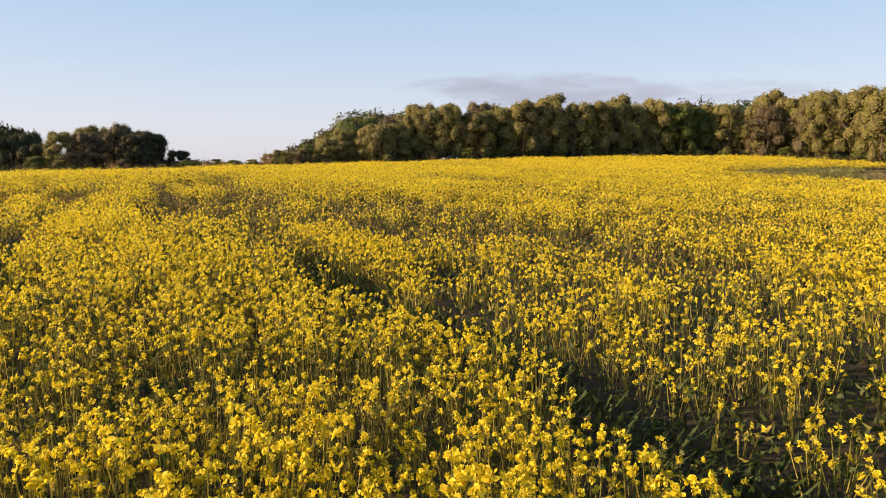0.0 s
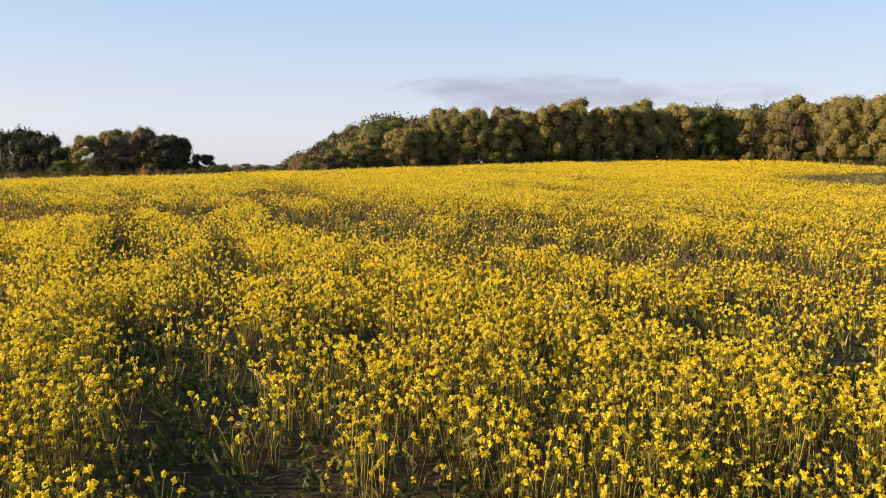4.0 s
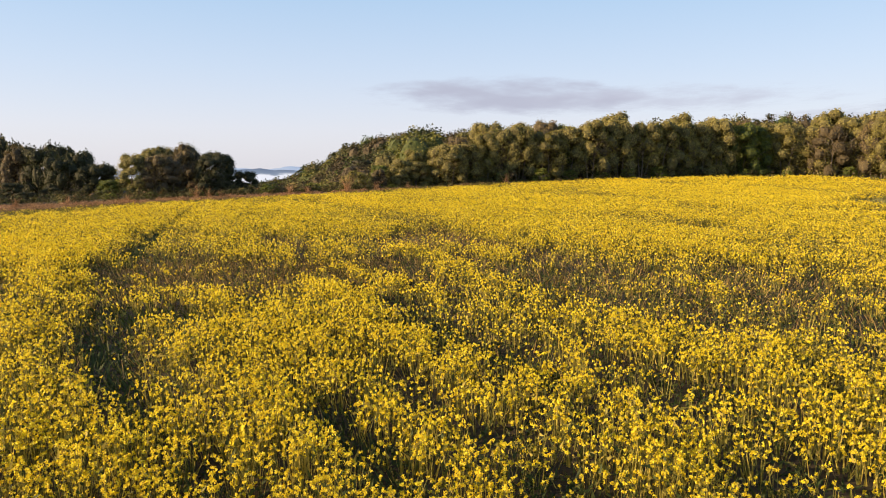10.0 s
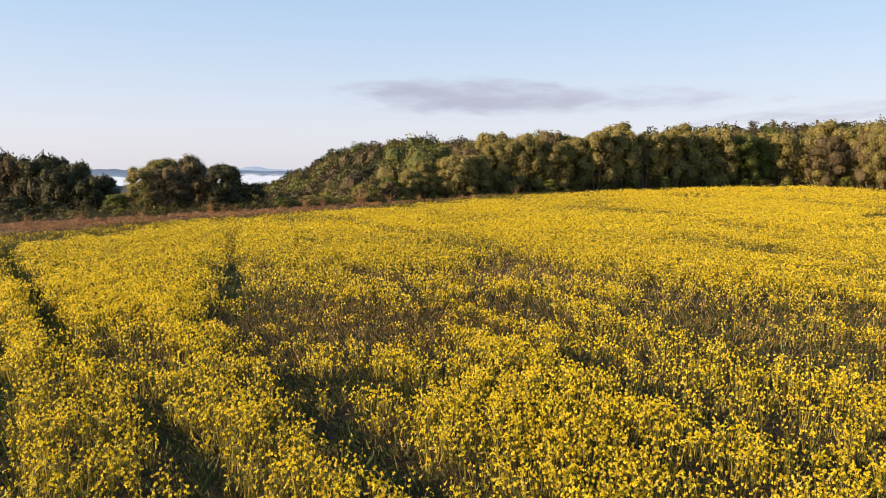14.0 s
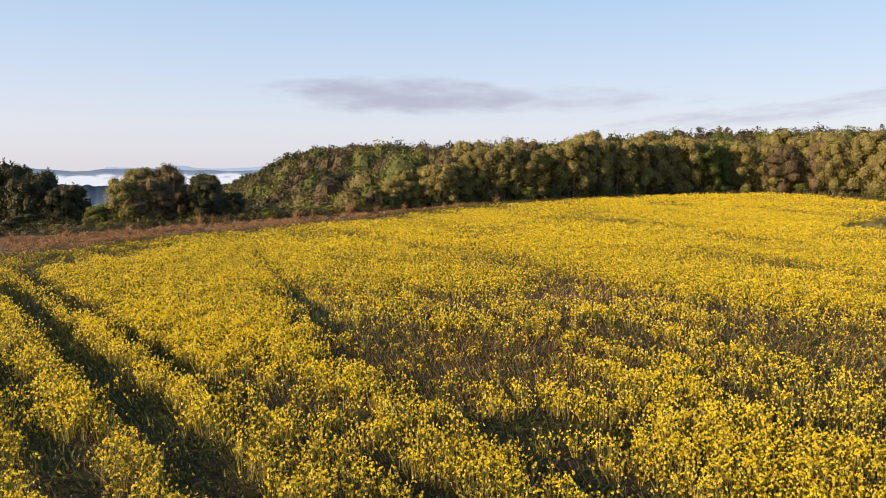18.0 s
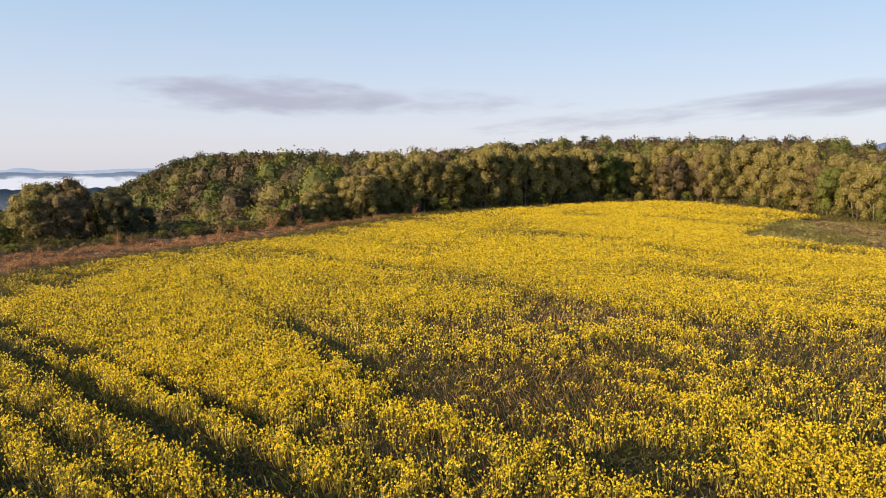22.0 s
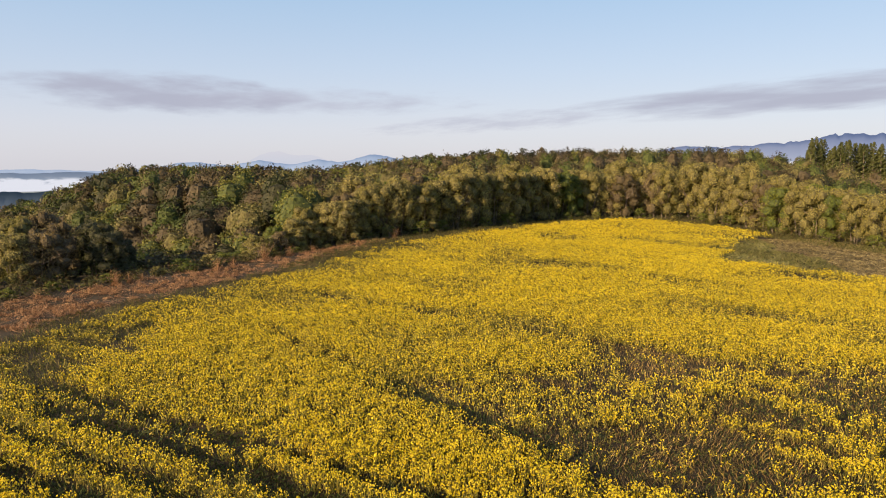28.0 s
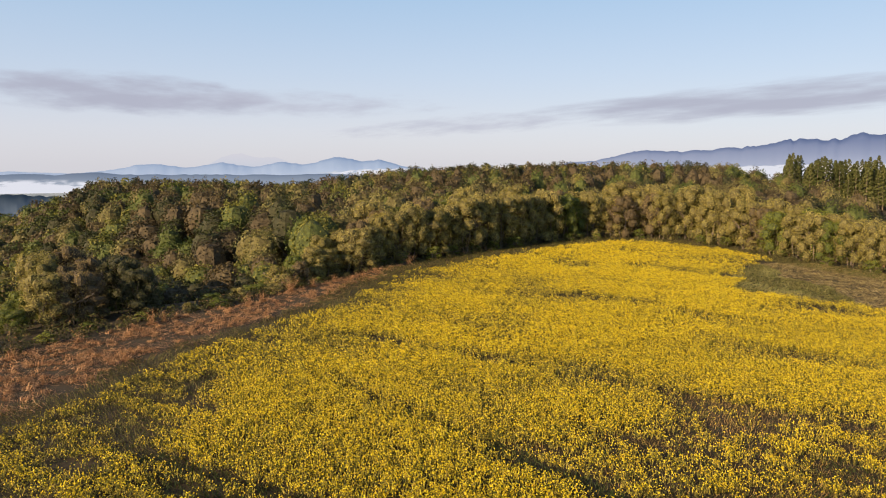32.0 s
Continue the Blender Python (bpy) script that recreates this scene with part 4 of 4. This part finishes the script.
for x, y, inward in zip(wx[ok], wy[ok], back[ok]):
    brow = x - 9 + 0.285 * (y + 3)
    h = rng.uniform(6.6, 10.2) * (0.8 + 0.2 * step(0, 25, brow)) * (1 + 0.15 * step(20, 70, x))
    wide = rng.uniform(2.2, 3.3)
    z = float(land(x, y))
    h = min(h, max(2.2, 2.3 + 0.6 * max(0.0, brow) - z)) if y < 160 else h
    wide = wide * max(0.6, min(1.0, h / 6.0))
    wide = wide * (1.18 if brow < 28 else 1.0)
    # lower, dark-toned trees here paint the shadowed gap behind the front row
    if brow >= 28 and inward < 17:
        h = h * 0.78
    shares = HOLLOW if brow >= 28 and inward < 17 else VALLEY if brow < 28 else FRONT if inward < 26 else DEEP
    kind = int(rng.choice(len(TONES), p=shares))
    if x > 60 and y < 150:
        h = h * 0.84
    n, leaf, rings = (520, 0.155, 6) if y < 135 else (380, 0.20, 5) if y < 180 else (250, 0.25, 5)
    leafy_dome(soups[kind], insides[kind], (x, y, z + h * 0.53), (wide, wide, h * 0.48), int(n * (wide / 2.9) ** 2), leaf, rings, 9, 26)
for (tone, dark, light), soup, inside_soup, mass_mat in zip(TONES, soups, insides, MASSES):
    mat = leafy("wood_leaf", [(0.0, tuple(0.85 * v for v in dark)), (1.0, tuple(0.9 * v for v in light))], 0.2)
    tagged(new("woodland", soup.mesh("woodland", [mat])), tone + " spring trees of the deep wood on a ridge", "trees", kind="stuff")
    tagged(new("woodland", inside_soup.mesh("woodland", [mass_mat])), "inner leaves and twigs, coloured dark as shade, of " + tone + " trees", "trees", kind="stuff")

# low brush along the foot of the wood
brush = Soup()
for at in along(np.concatenate([STRIP_FAR[1:8], WOOD_EDGE[1:9]]), 0.8, 0.6, 0.5):
    lobe(brush, (at[0], at[1], float(land(*at)) + 0.3), rng.uniform(0.35, 0.7), 46, 0.08)
for back, lift in ((1.6, 0.3), (3.0, 0.5), (4.6, 0.7), (6.4, 0.9)):
    for at in along(STRIP_FAR[:8], 1.5, back, 0.5):
        lobe(brush, (at[0], at[1], float(land(*at)) + lift * 0.7), rng.uniform(0.5, 0.9) + 0.3 * lift, 46, 0.11)
for back in (2.2, 4.5, 8.5):
    for at in along(WOOD_EDGE[:9], 2.2, back, 0.6):
        lobe(brush, (at[0], at[1], float(land(*at)) + 0.8), rng.uniform(0.9, 1.4), 60, 0.17)
brush_leaf = leafy("brush", [(0.0, (0.035, 0.035, 0.014)), (0.5, (0.075, 0.07, 0.025)), (0.8, (0.09, 0.11, 0.03)), (1.0, (0.20, 0.12, 0.06))], 0.25)
tagged(new("undergrowth", brush.mesh("undergrowth", [brush_leaf])), "low brown and green brush along the foot of the wood", "undergrowth", kind="stuff")

# ---- the strip of flattened dead reeds, its verge, and the low green crop
def blades(name, x, y, lift, length, wide, flat, mat, label, category):
    n = len(x)
    soup = Soup()
    turn = 6.28 * cloudy(x, y, 5.0, 71, 2) * 1.3 + rng.normal(0, 0.8, n)
    d = unit(np.stack([np.cos(turn), np.sin(turn), rng.uniform(0.05, 1, n) * flat], 1))
    a = unit(np.cross(d, unit(rng.normal(0, 0.35, (n, 3)) + (0, 0, 1))))
    half = (length * rng.uniform(0.5, 1.2, n))[:, None] / 2
    mid = np.stack([x, y, land(x, y) + lift * rng.uniform(0.2, 1, n)], 1) + d * half * (0, 0, 1)
    soup.add(mid, a * wide * rng.uniform(0.5, 1.3, (n, 1)), d * half, 0, 0.35)
    return tagged(new(name, soup.mesh(name, [mat])), label, category, kind="stuff")


x, y = scatter(-75, 12, 40, 106, 30)
inner, outer = beyond(STRIP_NEAR, x, y), beyond(STRIP_FAR, x, y)
on = (inner > 1.6 - 2.5 * (cloudy(x, y, 4, 73) - 0.5)) & (outer < 0.8)
heap = step(0.40, 0.66, cloudy(x + 0.4 * y, 0.7 * y, 1.5, 75, 3))
on &= rng.uniform(size=len(x)) < 0.15 + 0.8 * heap
blades("dead_reeds", x[on], y[on], 0.03 + 0.22 * heap[on], 0.55, 0.020, 0.5, straw, "flattened orange-brown dead reeds in a strip beside the field", "reeds")
# tussocks: blades that arch over from the middle and lie down
x, y = scatter(-70, 10, 42, 104, 1.1)
inner, outer = beyond(STRIP_NEAR, x, y), beyond(STRIP_FAR, x, y)
on = (inner > 3.0 - 2.5 * (cloudy(x, y, 4, 73) - 0.5)) & (outer < 0.3) & (rng.uniform(size=len(x)) < 0.35 + 0.6 * step(0.4, 0.6, cloudy(x, y, 3.5, 76, 2)))
x, y = x[on], y[on]
size, lean = rng.uniform(0.3, 0.85, len(x)), 0.6 + 2.4 * (cloudy(x, y, 6, 78, 2) - 0.5) + rng.normal(0, 0.35, len(x))
each = 48
ang = np.repeat(lean, each) + rng.normal(0, 1.1, len(x) * each)
big = np.repeat(size, each) * rng.uniform(0.5, 1.1, len(ang))
out = np.stack([np.cos(ang), np.sin(ang), 0 * ang], 1)
root = np.stack([np.repeat(x, each), np.repeat(y, each), np.repeat(land(x, y), each)], 1) + rng.normal(0, 0.20, (len(ang), 3)) * (1, 1, 0)
side = np.stack([-out[:, 1], out[:, 0], 0 * ang], 1) * 0.014
crest = root + out * (0.30 * big)[:, None] + np.stack([0 * ang, 0 * ang, big * rng.uniform(0.25, 0.55, len(ang))], 1)
tip = root + out * (1.55 * big)[:, None] + (0, 0, 0.04)
tussocks = Soup()
tussocks.v += [np.stack([root - side, root + side, crest + side, crest - side], 1), np.stack([crest - side, crest + side, tip + side * 0.3, tip - side * 0.3], 1)]
tussocks.s += [np.zeros(len(ang), int)] * 2
tagged(new("dead_reeds", tussocks.mesh("dead_reeds", [straw])), "orange-brown tussocks of dead reed lying over", "reeds", kind="stuff")
x, y = scatter(-75, 66, 36, 112, 30)
inner = beyond(STRIP_NEAR, x, y)
on = (np.abs(inner) < 3.0 + 5 * (cloudy(x, y, 4, 77) - 0.5)) | ((inner < 0) & (inner > -11) & (cloudy(x, y, 3, 79) > 0.30 - 0.02 * inner))
wood_side = beyond(WOOD_EDGE, x, y)
on = (on | ((wood_side > -6.5) & (x > 5))) & (wood_side < 0.5)
blades("verge_grass", x[on], y[on], 0.10, 0.46, 0.020, 2.2, verge_green, "rough olive-green grass along the field's verge", "grass")
x, y = scatter(28, 72, 42, 82, 30)
on = inside(GREEN_PATCH, x, y)
green_side = on & (x < 43 + 8 * (cloudy(x, y, 5, 81) - 0.5) + 0.55 * (y - 62))
blades("low_crop", x[green_side], y[green_side], 0.25, 0.35, 0.07, 1.2, crop_green, "low dark green leaf crop in a patch of the field", "crop")
tan = on & ~green_side
blades("mown_grass", x[tan], y[tan], 0.06, 0.5, 0.035, 0.3, mown_tan, "mown tan-brown grass beside the green crop", "grass")
# dry weeds in the bare patch and the thin places
x, y = scatter(-40, 30, 4, 48, 55)
thick, tall, gap, bare, bloom = canola(x, y)
on = (rng.uniform(size=len(x)) < 0.9 * np.maximum(bare, (thick < 0.32) * 0.6 * (thick > 0)) * (1 - gap) * step(9, 16, y)) & (x < 11.5 + 0.72 * (y + 3)) & (x > -24 - 0.6 * y)
blades("dry_weeds", x[on], y[on], 0.14, 0.36, 0.013, 2.5, dry_weed, "short dry brown weeds in bare parts of the field", "weeds")


# low dark weeds in the furrows between the rows
x, y = scatter(-42, 16, 0, 50, 60)
thick, tall, gap, bare, bloom = canola(x, y)
on = (gap > 0.25) & (rng.uniform(size=len(x)) < 0.8) & (x > -24 - 0.6 * (y + 3))
blades("furrow_weeds", x[on], y[on], 0.16, 0.30, 0.028, 2.0, leaf_green, "low dark green weeds in the furrows between canola rows", "weeds")


# ---- standing tufts of dead reed along the strip
def reed_tuft():
    thing = tagged(new("reed_tuft"), "upright tuft of dry orange-brown reed grass", "reed tuft", "reed tufts along the strip")
    soup, base = Soup(), Soup()
    n = 130
    d = unit(np.stack([rng.normal(0, 0.30, n), rng.normal(0, 0.30, n), np.ones(n)], 1))
    a, b = square_to(d)
    half = rng.uniform(0.35, 1.0, n)[:, None]
    soup.add(d * half + rng.normal(0, 0.09, (n, 3)) * (1, 1, 0), a * 0.009, d * half, 0, 0.3)
    m = 60
    d = unit(np.stack([rng.normal(0, 1, m), rng.normal(0, 1, m), rng.uniform(0.1, 0.6, m)], 1))
    a, b = square_to(d)
    base.add(d * 0.3, a * 0.03, d * 0.35, 0, 0.3)
    part("tuft", soup.mesh("tuft", [straw]), thing)
    part("clump", base.mesh("clump", [straw]), thing, "matted dead leaves")
    return thing


tuft = reed_tuft()
for k, (x, y, s) in enumerate([(-34.3, 83.2, 1.0), (-33, 84, 0.7), (-31.8, 84.3, 0.6), (-24, 86, 0.9), (-17.5, 91, 1.3), (-22, 87.5, 0.8), (-10, 96, 0.7), (-14, 93, 0.8), (-41, 80, 0.6), (-46, 77, 0.7), (-38, 72, 0.6), (4, 101.5, 1.0), (-44, 68, 0.5), (-50, 74, 0.7), (-28, 78, 0.5)]):
    m = pose(x, y, float(land(x, y)) - 0.03, 0, 0, 70 * k)
    ob = copy_thing(tuft, m) if k else tuft
    ob.matrix_basis = m
    ob.scale = (s, s, s)
